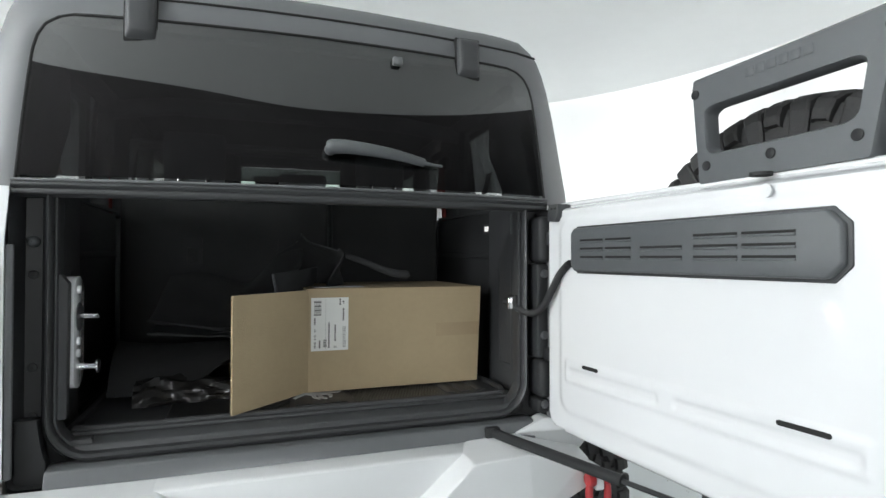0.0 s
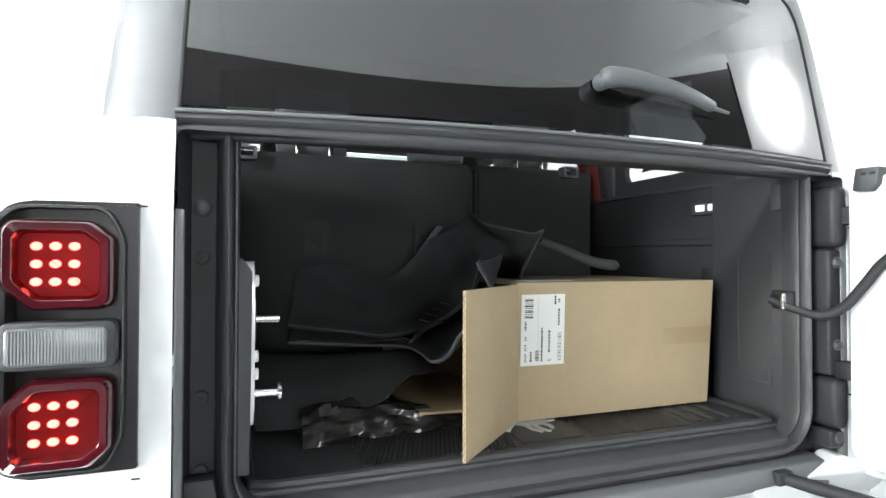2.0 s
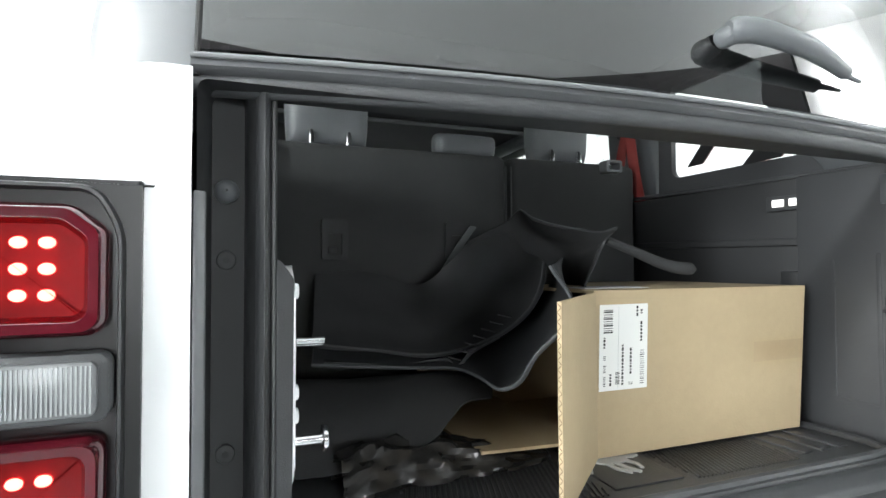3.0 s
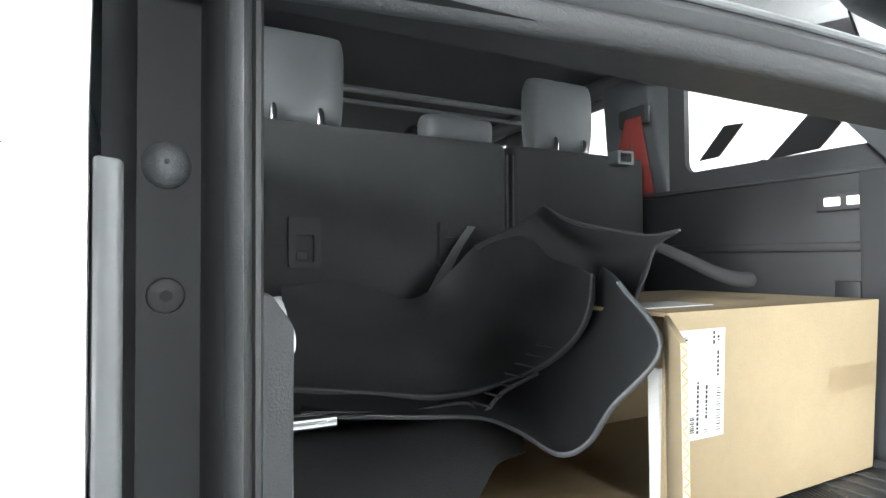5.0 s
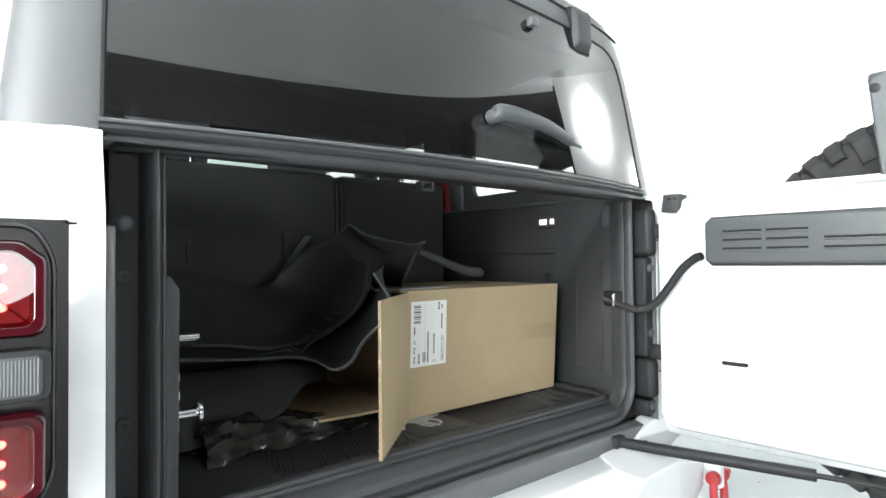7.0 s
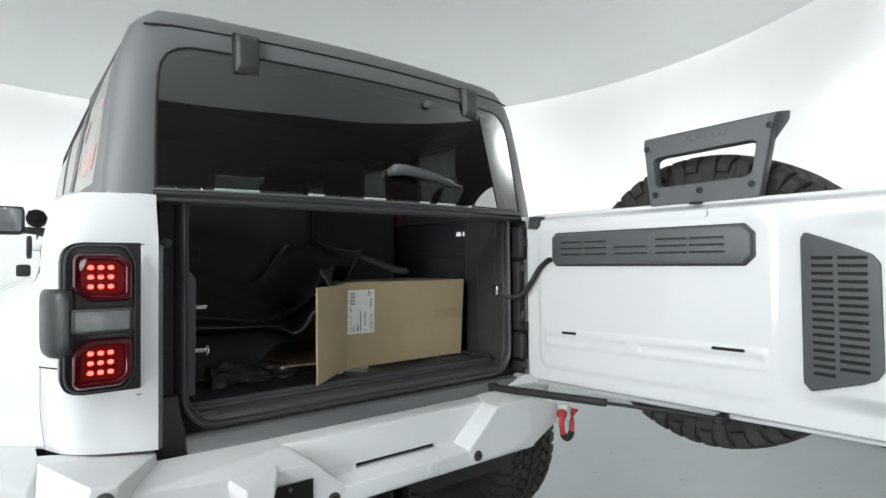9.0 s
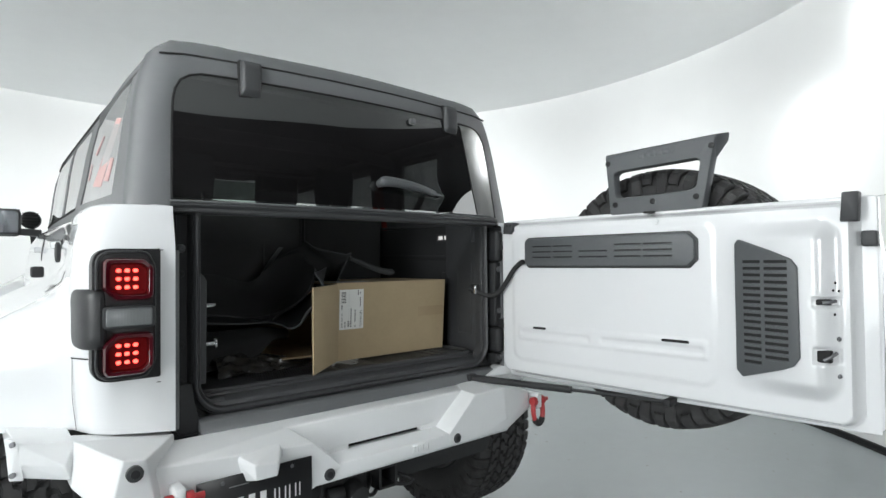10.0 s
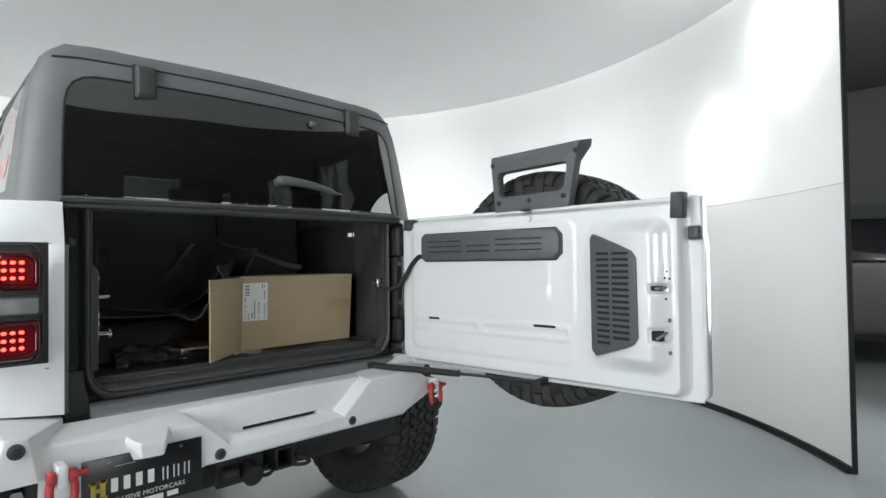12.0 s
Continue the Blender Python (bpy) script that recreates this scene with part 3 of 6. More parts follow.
def hard_top():
    """One moulded shell: a broad rounded rear face round the window, then the sides and roof."""
    mirror = lambda p: [(-a, z) for a, z in p] + [(a, z) for a, z in p[-2::-1]]
    prof, opening = mirror(PROF), mirror(OPEN)
    bm = bmesh.new()
    vs, ys = [], []
    for t, back, in_ in ((0.0, 0.024, 0.0), (0.0, 0.006, 0.0), (0.03, 0.002, 0.0), (0.12, 0.0, 0.0), (0.3, 0.0005, 0.0), (0.5, 0.003, 0.0), (0.68, 0.0075, 0.0), (0.82, 0.014, 0.0), (0.90, 0.0195, 0.0), (0.955, 0.026, 0.0), (0.985, 0.034, 0.0), (1.0, 0.044, 0.0)):
        row = []
        for (a, z), (xi, zi) in zip(prof, opening):
            zo = z + 0.005 * sstep(1.7, 1.84, z) - (0.012 * sstep(1.888, 1.90, z))
            x, zz = xi + (a * 0.712 - xi) * t, zi + (zo - zi) * t
            row.append(bm.verts.new((x, glass_y(x, zz) + back, zz)))
        vs.append(row)
        ys.append(0.0)
    for y in (0.15, 0.17, 0.195, 0.27, 0.40, 0.62, 0.80, 0.86, 0.94, 1.0, 1.10, 1.3, 1.55, 1.62, 1.9, 2.45, 2.57):
        row = []
        for k, (a, z) in enumerate(prof):
            p = side_point(a, y, z)
            p.y = max(p.y, vs[-1][k].co.y + 0.006)
            row.append(bm.verts.new(p))
        vs.append(row)
        ys.append(y)
    n = len(prof)
    for i in range(len(ys) - 1):
        for j in range(n - 1):
            z = 0.5 * (prof[j][1] + prof[j + 1][1])
            y = 0.5 * (ys[i] + ys[i + 1])
            side = abs(prof[j][0]) > 0.9
            left = prof[j][0] < 0
            if side and 1.45 < z < (1.77 if left else 1.74) and ((0.27 if left else 0.195) < y < (0.94 if left else 0.86) or (1.10 if left else 0.94) < y < 1.55 or 1.62 < y < 2.45):
                continue
            bm.faces.new((vs[i][j], vs[i + 1][j], vs[i + 1][j + 1], vs[i][j + 1]))
    return shell(bm, 0.020)


top = part("hardtop", hard_top(), M_TOP, car, "dark grey moulded hardtop")


def dense(loop, step=0.04):
    """The loop with long straight runs cut up, so that it can follow the bow of the glass."""
    out = []
    for i, (x, z) in enumerate(loop):
        x2, z2 = loop[(i + 1) % len(loop)]
        k = max(1, int(math.hypot(x2 - x, z2 - z) / step))
        out += [(x + (x2 - x) * j / k, z + (z2 - z) * j / k) for j in range(k)]
    return out


part("window_gasket", tube([(x, glass_y(x, z) + 0.001, z) for x, z in [(-a, b) for a, b in OPEN] + OPEN[-2::-1]], 0.0035, 8), M_GAP, top)
part("roof_seam", tube([(x, glass_y(x, 1.838) + 0.0022, 1.838 - 0.10 * max(abs(x) - 0.56, 0)) for x in [-0.62 + 1.24 * i / 40 for i in range(41)]], 0.0030, 6), M_GAP, top)

# rear window: a bowed pane
rows = []
for j in range(15):
    z = 1.426 + (1.781 - 1.426) * j / 14
    w = lerp_list([(b, a) for a, b in OPEN[:9]], z)
    rows.append([(w * (-1 + i / 16), glass_y(w * (-1 + i / 16), z), z) for i in range(33)])
window = part("rear_window", grid(rows), M_GLASS, car, "dark tinted rear window glass")
window.visible_shadow = False
# window hinges, washer nozzle, wiper
for x in (-0.386, 0.390):
    y = glass_y(x, 1.79)
    hinge = part("window_hinge", hull([(x - 0.031, y - 0.014, 1.838), (x + 0.031, y - 0.014, 1.838), (x - 0.031, y + 0.012, 1.842), (x + 0.031, y + 0.012, 1.842),
                                       (x - 0.022, y - 0.024, 1.822), (x + 0.022, y - 0.024, 1.822), (x - 0.022, y - 0.027, 1.754), (x + 0.022, y - 0.027, 1.754),
                                       (x - 0.030, y - 0.014, 1.739), (x + 0.030, y - 0.014, 1.739), (x - 0.032, y - 0.004, 1.735), (x + 0.032, y - 0.004, 1.735)], 0.005), M_PLASTIC, window, "dark grey hinge cover")
    part("hinge_foot", hull([(x - 0.034, y - 0.010, 1.733), (x + 0.034, y - 0.010, 1.733), (x - 0.034, y - 0.006, 1.842), (x + 0.034, y - 0.006, 1.842), (x - 0.034, y + 0.002, 1.733), (x + 0.034, y + 0.002, 1.733), (x - 0.034, y + 0.012, 1.842), (x + 0.034, y + 0.012, 1.842)], 0.002), M_GAP, hinge)
y = glass_y(0.19, 1.75)
part("washer_nozzle", box(0.178, 0.202, y - 0.018, y, 1.738, 1.758, 0.004), M_TOP, window)
wy = glass_y(0.02, 1.50)
arm = [(0.008, wy - 0.022, 1.512), (0.05, wy - 0.032, 1.513), (0.13, wy - 0.032, 1.506), (0.19, wy - 0.024, 1.498), (0.243, wy - 0.014, 1.488)]
wiper = part("wiper_arm", tube(smooth_path(arm, 6), [0.0120, 0.0165] + [0.0180 - 0.00034 * i for i in range(23)], 14), M_VENT, window, "grey plastic wiper arm")
for v in wiper.data.vertices:
    v.co.z = 1.497 + (v.co.z - 1.497) * 0.95
bm = bmesh.new()
cyl(bm, (0.018, wy, 1.508), (0, -1, 0), 0.0135, 0.030, 20, bevel=0.005)
part("wiper_pivot", bm, M_VENT, wiper)
part("wiper_tip", tube([(0.238, wy - 0.014, 1.489), (0.265, wy - 0.008, 1.486), (0.293, wy - 0.004, 1.484)], [0.005, 0.004, 0.003], 8), M_VENT, wiper)

# side windows
SIDE = [(b, a) for a, b in PROF[1:6]]


def side_x(y, z):
    return -lerp_list(TOPW, y) * lerp_list(SIDE, z) + TOP_SKEW * max(y - 0.1, 0.0)


for s in (-1, 1):
    for y0, y1 in ((0.264, 0.946), (1.094, 1.556), (1.614, 2.456)) if s < 0 else ((0.16, 0.885), (0.92, 1.57), (1.60, 2.47)):
        rows = []
        if s < 0:
            for k in range(13):
                y = y0 + (y1 - y0) * k / 12
                rows.append([side_point(-a, y, z) + Vector((0.0025, 0, 0)) for a, z in ((0.9942, 1.446), (0.978, 1.55), (0.962, 1.66), (0.944, 1.74), (0.9245, 1.794))])
        else:
            for y in (y0, y1):
                w = lerp_list(TOPW, y) * 0.985
                rows.append([(w * a + SKEW * (y - 0.1), y, z) for a, z in ((0.994, 1.449), (0.978, 1.55), (0.962, 1.66), (0.9435, 1.742))])
        pane = part("side_window", grid(rows), M_SIDEGLASS, car, "lightly tinted side window")
        pane.visible_shadow = False
        if y0 < 0.5:
            # slanting film strips on the rear side windows: red outside, black inside
            inner = (((0.761, 1.509), (0.674, 1.586), (0.620, 1.580), (0.699, 1.510)), ((0.565, 1.480), (0.448, 1.575), (0.395, 1.530), (0.445, 1.484)), ((0.677, 1.468), (0.572, 1.484), (0.585, 1.470)), ((0.470, 1.590), (0.440, 1.606), (0.440, 1.594)))
            outer = (((0.695, 1.516), (0.505, 1.495), (0.292, 1.674), (0.370, 1.690)), ((0.467, 1.510), (0.375, 1.498), (0.335, 1.563), (0.380, 1.571)), ((0.840, 1.555), (0.815, 1.552), (0.790, 1.607), (0.805, 1.609)), ((0.725, 1.630), (0.690, 1.625), (0.565, 1.668), (0.585, 1.674)))
            for q in (outer if s < 0 else inner):
                for nm, off, m_ in (("window_stripe", 0.0006, M_FILM), ("stripe_backing", -0.0040, M_BLACKTRIM))[:1 if s < 0 else 2]:
                    bm = bmesh.new()
                    if s < 0:
                        pts = [(side_x(y, z) + 0.0025 - 0.0012, y, z) for y, z in q]
                    else:
                        pts = [(lerp_list(TOPW, y) * lerp_list(SIDE, z) * 0.985 + SKEW * (y - 0.1) + off, y, z) for y, z in q]
                    bm.faces.new([bm.verts.new(p) for p in pts])
                    part(nm, thicken(bm, 0.0006), m_, pane, smooth=False)
# black door seal along the roof's edge, down the windscreen pillar
part("door_seal", tube([side_point(-0.9155, y, 1.808) - Vector((0.002, 0, 0)) for y in (1.0, 1.15, 1.3, 1.6, 1.9, 2.2, 2.45)], 0.006, 8), M_GAP, top)
part("door_seal", tube([side_point(-0.9925, y, 1.447) - Vector((0.002, 0, 0)) for y in (1.09, 1.3, 1.6, 1.9, 2.2, 2.45)], 0.005, 8), M_GAP, top)

# ---- belt trim, jamb and seal ----
BELT_X = [-0.613 + 1.226 * i / 36 for i in range(37)]


def swept(profile):
    """A profile of (depth, height) carried across the car, along the bow of the rear window."""
    bm = bmesh.new()
    vs = add_grid(bm, [[(x, GLASS_Y0 + GLASS_BOW * x * x + d, z) for d, z in profile] for x in BELT_X], close_v=True)
    bm.faces.new(vs[0])
    bm.faces.new(vs[-1][::-1])
    return bm


belt = part("belt_trim", swept([(0.004, 1.398), (-0.004, 1.401), (-0.008, 1.407), (-0.006, 1.413), (0.004, 1.4195), (0.05, 1.425), (0.05, 1.398)]), M_PLASTIC, car, "dark ribbed trim under the rear window")
part("trim_groove", swept([(-0.0075 + 0.0030 * math.cos(t), 1.4165 + 0.0030 * math.sin(t)) for t in [math.pi * k / 4 for k in range(8)]]), M_TOP, belt)
part("trim_gap", swept([(0.0, 1.3975), (0.0, 1.3995), (0.03, 1.3995), (0.03, 1.3975)]), M_GAP, belt)
part("header_bar", swept([(0.012 + 0.0135 * math.cos(t), 1.3945 + 0.0125 * math.sin(t)) for t in [math.pi * k / 9 for k in range(18)]]), M_TRIM, car, "grey round bar over the load opening")

o1 = round_rect(-0.606, 0.606, 0.80, 1.386, (0.02, 0.02, 0.01, 0.01), 8)
i1 = round_rect(-0.556, 0.556, 0.833, 1.402, (0.085, 0.085, 0.02, 0.02), 8)
jamb = part("door_jamb", grid([[(x, 0.014, z) for x, z in o1], [(x * 0.992, 0.035, z) for x, z in o1], [(x * 0.980, 0.070, z) for x, z in o1], [(x * 1.012, 0.076, z) for x, z in i1], [(x * 1.008, 0.058, z) for x, z in i1],
                               [(x * 0.995, 0.050, z) for x, z in i1], [(x * 0.985, 0.055, z) for x, z in i1], [(x * 0.978, 0.10, z) for x, z in i1]], close_v=True), M_JAMB, car, "black painted door jamb")


def seal_loop(inset):
    """The opening's outline, drawn in by an inset, from its upper left corner down and round to the upper right."""
    x, z, r = 0.5475 - 0.58 * inset, 0.841 + inset, 0.085 - inset
    return [(-x, 1.405), (-x, 1.2), (-x, 1.05)] + round_rect(-x, x, z, 1.405, (r, r, 0.0, 0.0), 12)[:26] + [(x, 1.05), (x, 1.2), (x, 1.405)]


bm = grid([[(x, y, z) for x, z in seal_loop(k)] for k, y in ((-0.020, 0.080), (-0.019, 0.068), (-0.014, 0.062), (-0.010, 0.050), (-0.004, 0.040), (0.003, 0.036), (0.009, 0.039), (0.013, 0.048), (0.0145, 0.057), (0.018, 0.054), (0.023, 0.054), (0.027, 0.060), (0.028, 0.072), (0.028, 0.09))])
part("rubber_seal", bm, M_SEAL, car, "black rubber door seal")
# screws of the latch side: a domed cap above, flat heads below
bm = bmesh.new()
bmesh.ops.create_uvsphere(bm, u_segments=28, v_segments=14, radius=1.0, matrix=Matrix.Translation((-0.580, 0.071, 1.291)) @ Matrix.Diagonal((0.0122, 0.014, 0.0122, 1)))
cap = part("screw_cap", bm, M_VENT, jamb, "grey domed plastic cap")
bm = bmesh.new()
cyl(bm, (-0.580, 0.0576, 1.291), (0, -1, 0), 0.0013, 0.001, 10)
part("cap_dimple", bm, M_GAP, cap)
for z in (1.222, 1.03, 0.93):
    bm = bmesh.new()
    cyl(bm, (-0.580, 0.074, z), (0, -1, 0), 0.0095, 0.006, 20, bevel=0.002)
    scr = part("screw", bm, M_JAMB, jamb)
    bm = bmesh.new()
    cyl(bm, (-0.580, 0.068, z), (0, -1, 0), 0.0035, 0.001, 6)
    part("screw_socket", bm, M_GAP, scr)
part("striker_shoulder", prism([(-0.552, 0.92), (-0.5165, 0.92), (-0.5145, 1.203), (-0.528, 1.222), (-0.552, 1.226)], "y", 0.060, 0.084, 0.003), M_TRIM, jamb, "dark moulded trim in front of the striker plate")
# hinge side: covers of the gate hinges
for z0, z1, y0 in ((1.245, 1.368, 0.002), (0.990, 1.241, 0.016), (0.886, 0.986, 0.002), (0.846, 0.882, 0.014)):
    part("hinge_cover", box(0.568, 0.607, y0, 0.07, z0, z1, 0.014 if y0 < 0.01 else 0.006, 3), M_JAMB, jamb, "black hinge cover")
for z in (1.215, 1.051, 0.868):
    bm = bmesh.new()
    cyl(bm, (0.588, 0.016, z), (0, -1, 0), 0.0080, 0.007, 6)
    cyl(bm, (0.588, 0.016, z), (0, -1, 0), 0.0115, 0.0025, 20)
    part("hinge_bolt", bm, M_STEEL, jamb)
part("hinge_bracket", box(0.585, 0.612, -0.012, 0.02, 1.29, 1.325, 0.004), M_JAMB, jamb)
part("hinge_bracket", box(0.585, 0.612, -0.012, 0.02, 0.985, 1.02, 0.004), M_JAMB, jamb)
part("jamb_foot", prism([(-0.6095, 0.79), (-0.6095, 0.93), (-0.560, 0.93), (-0.556, 0.87), (-0.545, 0.845), (-0.546, 0.78)], "y", 0.034, 0.06, 0.002), M_JAMB, jamb)
part("sill_panel", prism([(0.016, 0.70), (0.012, 0.795), (0.022, 0.826), (0.045, 0.832), (0.07, 0.832), (0.07, 0.70)], "x", -0.5455, 0.56, 0.004), M_SILL, car, "grey sill panel under the load opening")

# ---- rear bumper ----
bumper = part("rear_bumper", prism([(-0.112, 0.672), (-0.05, 0.684), (-0.02, 0.684), (-0.02, 0.625), (-0.102, 0.622), (-0.113, 0.632)], "x", -0.33, 0.50, 0.003), M_BUMPER, car, "white powder-coated steel bumper")
part("back_plate", join(prism([(-0.048, 0.697), (-0.046, 0.784), (-0.040, 0.788), (0.014, 0.793), (0.014, 0.697)], "x", -0.34, 0.36, 0.002), box(-0.34, -0.135, -0.0485, 0.0, 0.68, 0.699), box(0.14, 0.36, -0.0485, 0.0, 0.68, 0.699)), M_BUMPER, bumper)
# dark box behind the plate gives the bumper slot its shade by colour
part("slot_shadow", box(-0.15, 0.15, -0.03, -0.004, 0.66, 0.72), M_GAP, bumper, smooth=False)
part("corner_boss", hull([(0.213, -0.114, 0.672), (0.333, -0.114, 0.783), (0.477, -0.112, 0.788), (0.495, -0.112, 0.63), (0.213, -0.114, 0.638), (0.204, -0.046, 0.684), (0.33, -0.046, 0.788), (0.50, 0.014, 0.802), (0.36, 0.014, 0.796), (0.5, 0.014, 0.63)], 0.003), M_BUMPER, bumper, smooth=False)
part("bumper_wing", hull([(0.474, -0.112, 0.788), (0.637, -0.09, 0.742), (0.70, -0.02, 0.725), (0.490, -0.112, 0.63), (0.66, -0.075, 0.675), (0.49, 0.014, 0.802), (0.70, 0.05, 0.745), (0.6, 0.05, 0.63), (0.71, 0.05, 0.69)], 0.003), M_BUMPER, bumper, smooth=False)
part("corner_boss", hull([(0.50, 0.010, 0.803), (0.585, 0.012, 0.832), (0.73, 0.012, 0.836), (0.73, -0.01, 0.80), (0.50, 0.055, 0.803), (0.585, 0.055, 0.834), (0.75, 0.055, 0.838), (0.71, 0.05, 0.72), (0.5, 0.055, 0.72)], 0.003), M_BUMPER, bumper, smooth=False)
part("plate_deck", hull([(-0.195, -0.114, 0.664), (-0.283, -0.114, 0.748), (-0.33, -0.114, 0.735), (-0.685, -0.114, 0.776), (-0.69, -0.114, 0.63), (-0.29, -0.114, 0.622), (-0.199, -0.046, 0.684), (-0.333, -0.046, 0.786), (-0.335, 0.014, 0.793), (-0.63, 0.014, 0.797), (-0.63, 0.014, 0.63), (-0.2, -0.03, 0.63)], 0.003), M_BUMPER, bumper, smooth=False)
part("tow_block", hull([(-0.498, -0.10, 0.763), (-0.374, -0.10, 0.766), (-0.471, -0.165, 0.746), (-0.408, -0.165, 0.738), (-0.467, -0.165, 0.706), (-0.411, -0.165, 0.705), (-0.493, -0.12, 0.742), (-0.40, -0.10, 0.69), (-0.48, -0.10, 0.69), (-0.378, -0.118, 0.745)], 0.003), M_BUMPER, bumper, smooth=False)
part("gusset", prism([(-0.116, 0.735), (-0.116, 0.749), (-0.084, 0.770), (-0.078, 0.74)], "x", -0.376, -0.370, 0.001), M_BUMPER, bumper)
part("corner_boss", hull([(-0.833, -0.012, 0.846), (-0.757, -0.142, 0.817), (-0.712, -0.142, 0.811), (-0.612, 0.014, 0.812), (-0.832, 0.05, 0.846), (-0.612, 0.05, 0.812), (-0.840, -0.035, 0.748), (-0.786, -0.148, 0.70), (-0.690, -0.144, 0.70), (-0.615, -0.02, 0.70), (-0.838, 0.05, 0.74), (-0.612, 0.05, 0.70)], 0.003), M_BUMPER, bumper, smooth=False)
wing = part("bumper_wing", hull([(-0.830, -0.010, 0.845), (-0.936, 0.004, 0.858), (-0.955, 0.25, 0.856), (-0.83, 0.12, 0.848), (-0.852, -0.036, 0.800), (-0.930, 0.004, 0.812), (-0.838, -0.032, 0.765), (-0.925, 0.022, 0.776), (-0.942, 0.25, 0.765), (-0.83, 0.25, 0.755)], 0.003), M_BUMPER, bumper, smooth=False)
part("end_plate", hull([(-0.934, -0.002, 0.862), (-0.956, 0.05, 0.864), (-0.948, 0.03, 0.772), (-0.922, 0.012, 0.772), (-0.938, 0.05, 0.862), (-0.930, 0.05, 0.772)], 0.002), M_BUMPER, wing, smooth=False)
for z in (0.857, 0.79):
    bm = bmesh.new()
    cyl(bm, (-0.940, 0.012, z), (-0.7, -1, 0), 0.006, 0.008, 10)
    part("bolt", bm, M_STEEL, wing)
for x, y, z, r in ((-0.735, -0.150, 0.786, 0.018), (-0.235, -0.113, 0.650, 0.017), (0.247, -0.113, 0.651, 0.016)):
    bm = bmesh.new()
    cyl(bm, (x, y + 0.01, z), (0, -1, 0), r, 0.014, 28, bevel=0.002)
    sensor = part("parking_sensor", bm, M_PLASTIC, bumper, "black round parking sensor")
    bm = bmesh.new()
    cyl(bm, (x, y - 0.003, z), (0, -1, 0), r * 0.55, 0.003, 24, bevel=0.001)
    part("sensor_eye", bm, M_JAMB, sensor)
# raised maker's mark as plain bars
for i in range(7):
    h = 0.022 - 0.002 * (i % 2)
    part("raised_mark", box(0.060 + i * 0.0105, 0.0675 + i * 0.0105, -0.1150, -0.1125, 0.642, 0.642 + h), M_BUMPER, bumper, smooth=False)

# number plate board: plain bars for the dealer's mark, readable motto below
plate = part("number_plate", box(-0.597, -0.293, -0.1215, -0.1165, 0.566, 0.718, 0.002), mat("black_plate", (0.012, 0.012, 0.013), 0.3), bumper, "black dealer plate with white and gold print")
M_PLATEW = mat("white_print", (0.75, 0.75, 0.75), 0.5)
PY = -0.1222


def flat_bar(x0, x1, z0, z1, material, parent, y=PY):
    part("print_bar", box(x0, x1, y - 0.0004, y, z0, z1), material, parent, smooth=False)


gx = -0.577
for a, b, c, d in ((0.0, 0.012, 0.612, 0.662), (0.022, 0.034, 0.612, 0.662), (0.010, 0.024, 0.632, 0.642), (-0.004, 0.014, 0.612, 0.620), (0.020, 0.038, 0.612, 0.620), (-0.004, 0.014, 0.654, 0.662), (0.020, 0.038, 0.654, 0.662)):
    flat_bar(gx + a, gx + b, c, d, M_GOLD, plate)
for i in range(4):
    flat_bar(-0.530 + i * 0.030, -0.5135 + i * 0.030, 0.624, 0.660, M_PLATEW, plate)
for i in range(3):
    flat_bar(-0.402 + i * 0.029, -0.3985 + i * 0.029, 0.622, 0.657, M_PLATEW, plate)
    flat_bar(-0.390 + i * 0.029, -0.3865 + i * 0.029, 0.622, 0.657, M_PLATEW, plate)
part("lettering", text_mesh("EXCLUSIVE MOTORCARS", 0.0185, 0.0002, Matrix.Translation((-0.445, PY - 0.0002, 0.600)) @ pose(0, 0, 0, 90, 0, 0)), M_PLATEW, plate, "white letters", smooth=False)
for x0, x1 in ((-0.53, -0.47), (-0.46, -0.40), (-0.39, -0.36)):
    flat_bar(x0, x1, 0.573, 0.587, M_PLATEW, plate)
for x in (-0.535, -0.352):
    bm = bmesh.new()
    cyl(bm, (x, -0.121, 0.705), (0, -1, 0), 0.005, 0.003, 12)
    part("plate_screw", bm, M_STEEL, plate)
for x0, x1 in ((-0.52, -0.47), (-0.44, -0.40)):
    flat_bar(x0, x1, 0.690, 0.6915, M_EMBOSS, plate)

# shackles
for x, y, z in ((0.668, -0.100, 0.70), (-0.645, -0.150, 0.70)):
    sh = part("tow_bracket", join(box(x - 0.012, x + 0.012, y - 0.02, y + 0.05, z - 0.02, z + 0.035, 0.005)), M_BUMPER, bumper, "white tow bracket")
    bow = smooth_path([(x - 0.022, y - 0.008, z + 0.006), (x - 0.027, y - 0.010, z - 0.03), (x - 0.020, y - 0.012, z - 0.066), (x, y - 0.013, z - 0.080), (x + 0.020, y - 0.012, z - 0.066), (x + 0.027, y - 0.010, z - 0.03), (x + 0.022, y - 0.008, z + 0.006)], 6)
    part("shackle_bow", tube(bow, 0.0095, 12), M_RED, sh, "red painted shackle bow")
    part("shackle_sleeve", tube(bow[11:26], 0.0115, 12), M_BLACKTRIM, sh, "black rubber sleeve")
    bm = bmesh.new()
    for sx in (-1, 1):
        cyl(bm, (x + sx * 0.013, y - 0.008, z + 0.006), (sx, 0, 0), 0.017, 0.019, 18, bevel=0.003)
    cyl(bm, (x - 0.03, y - 0.008, z + 0.006), (1, 0, 0), 0.008, 0.085, 14)
    part("shackle_pin", bm, M_RED, sh)

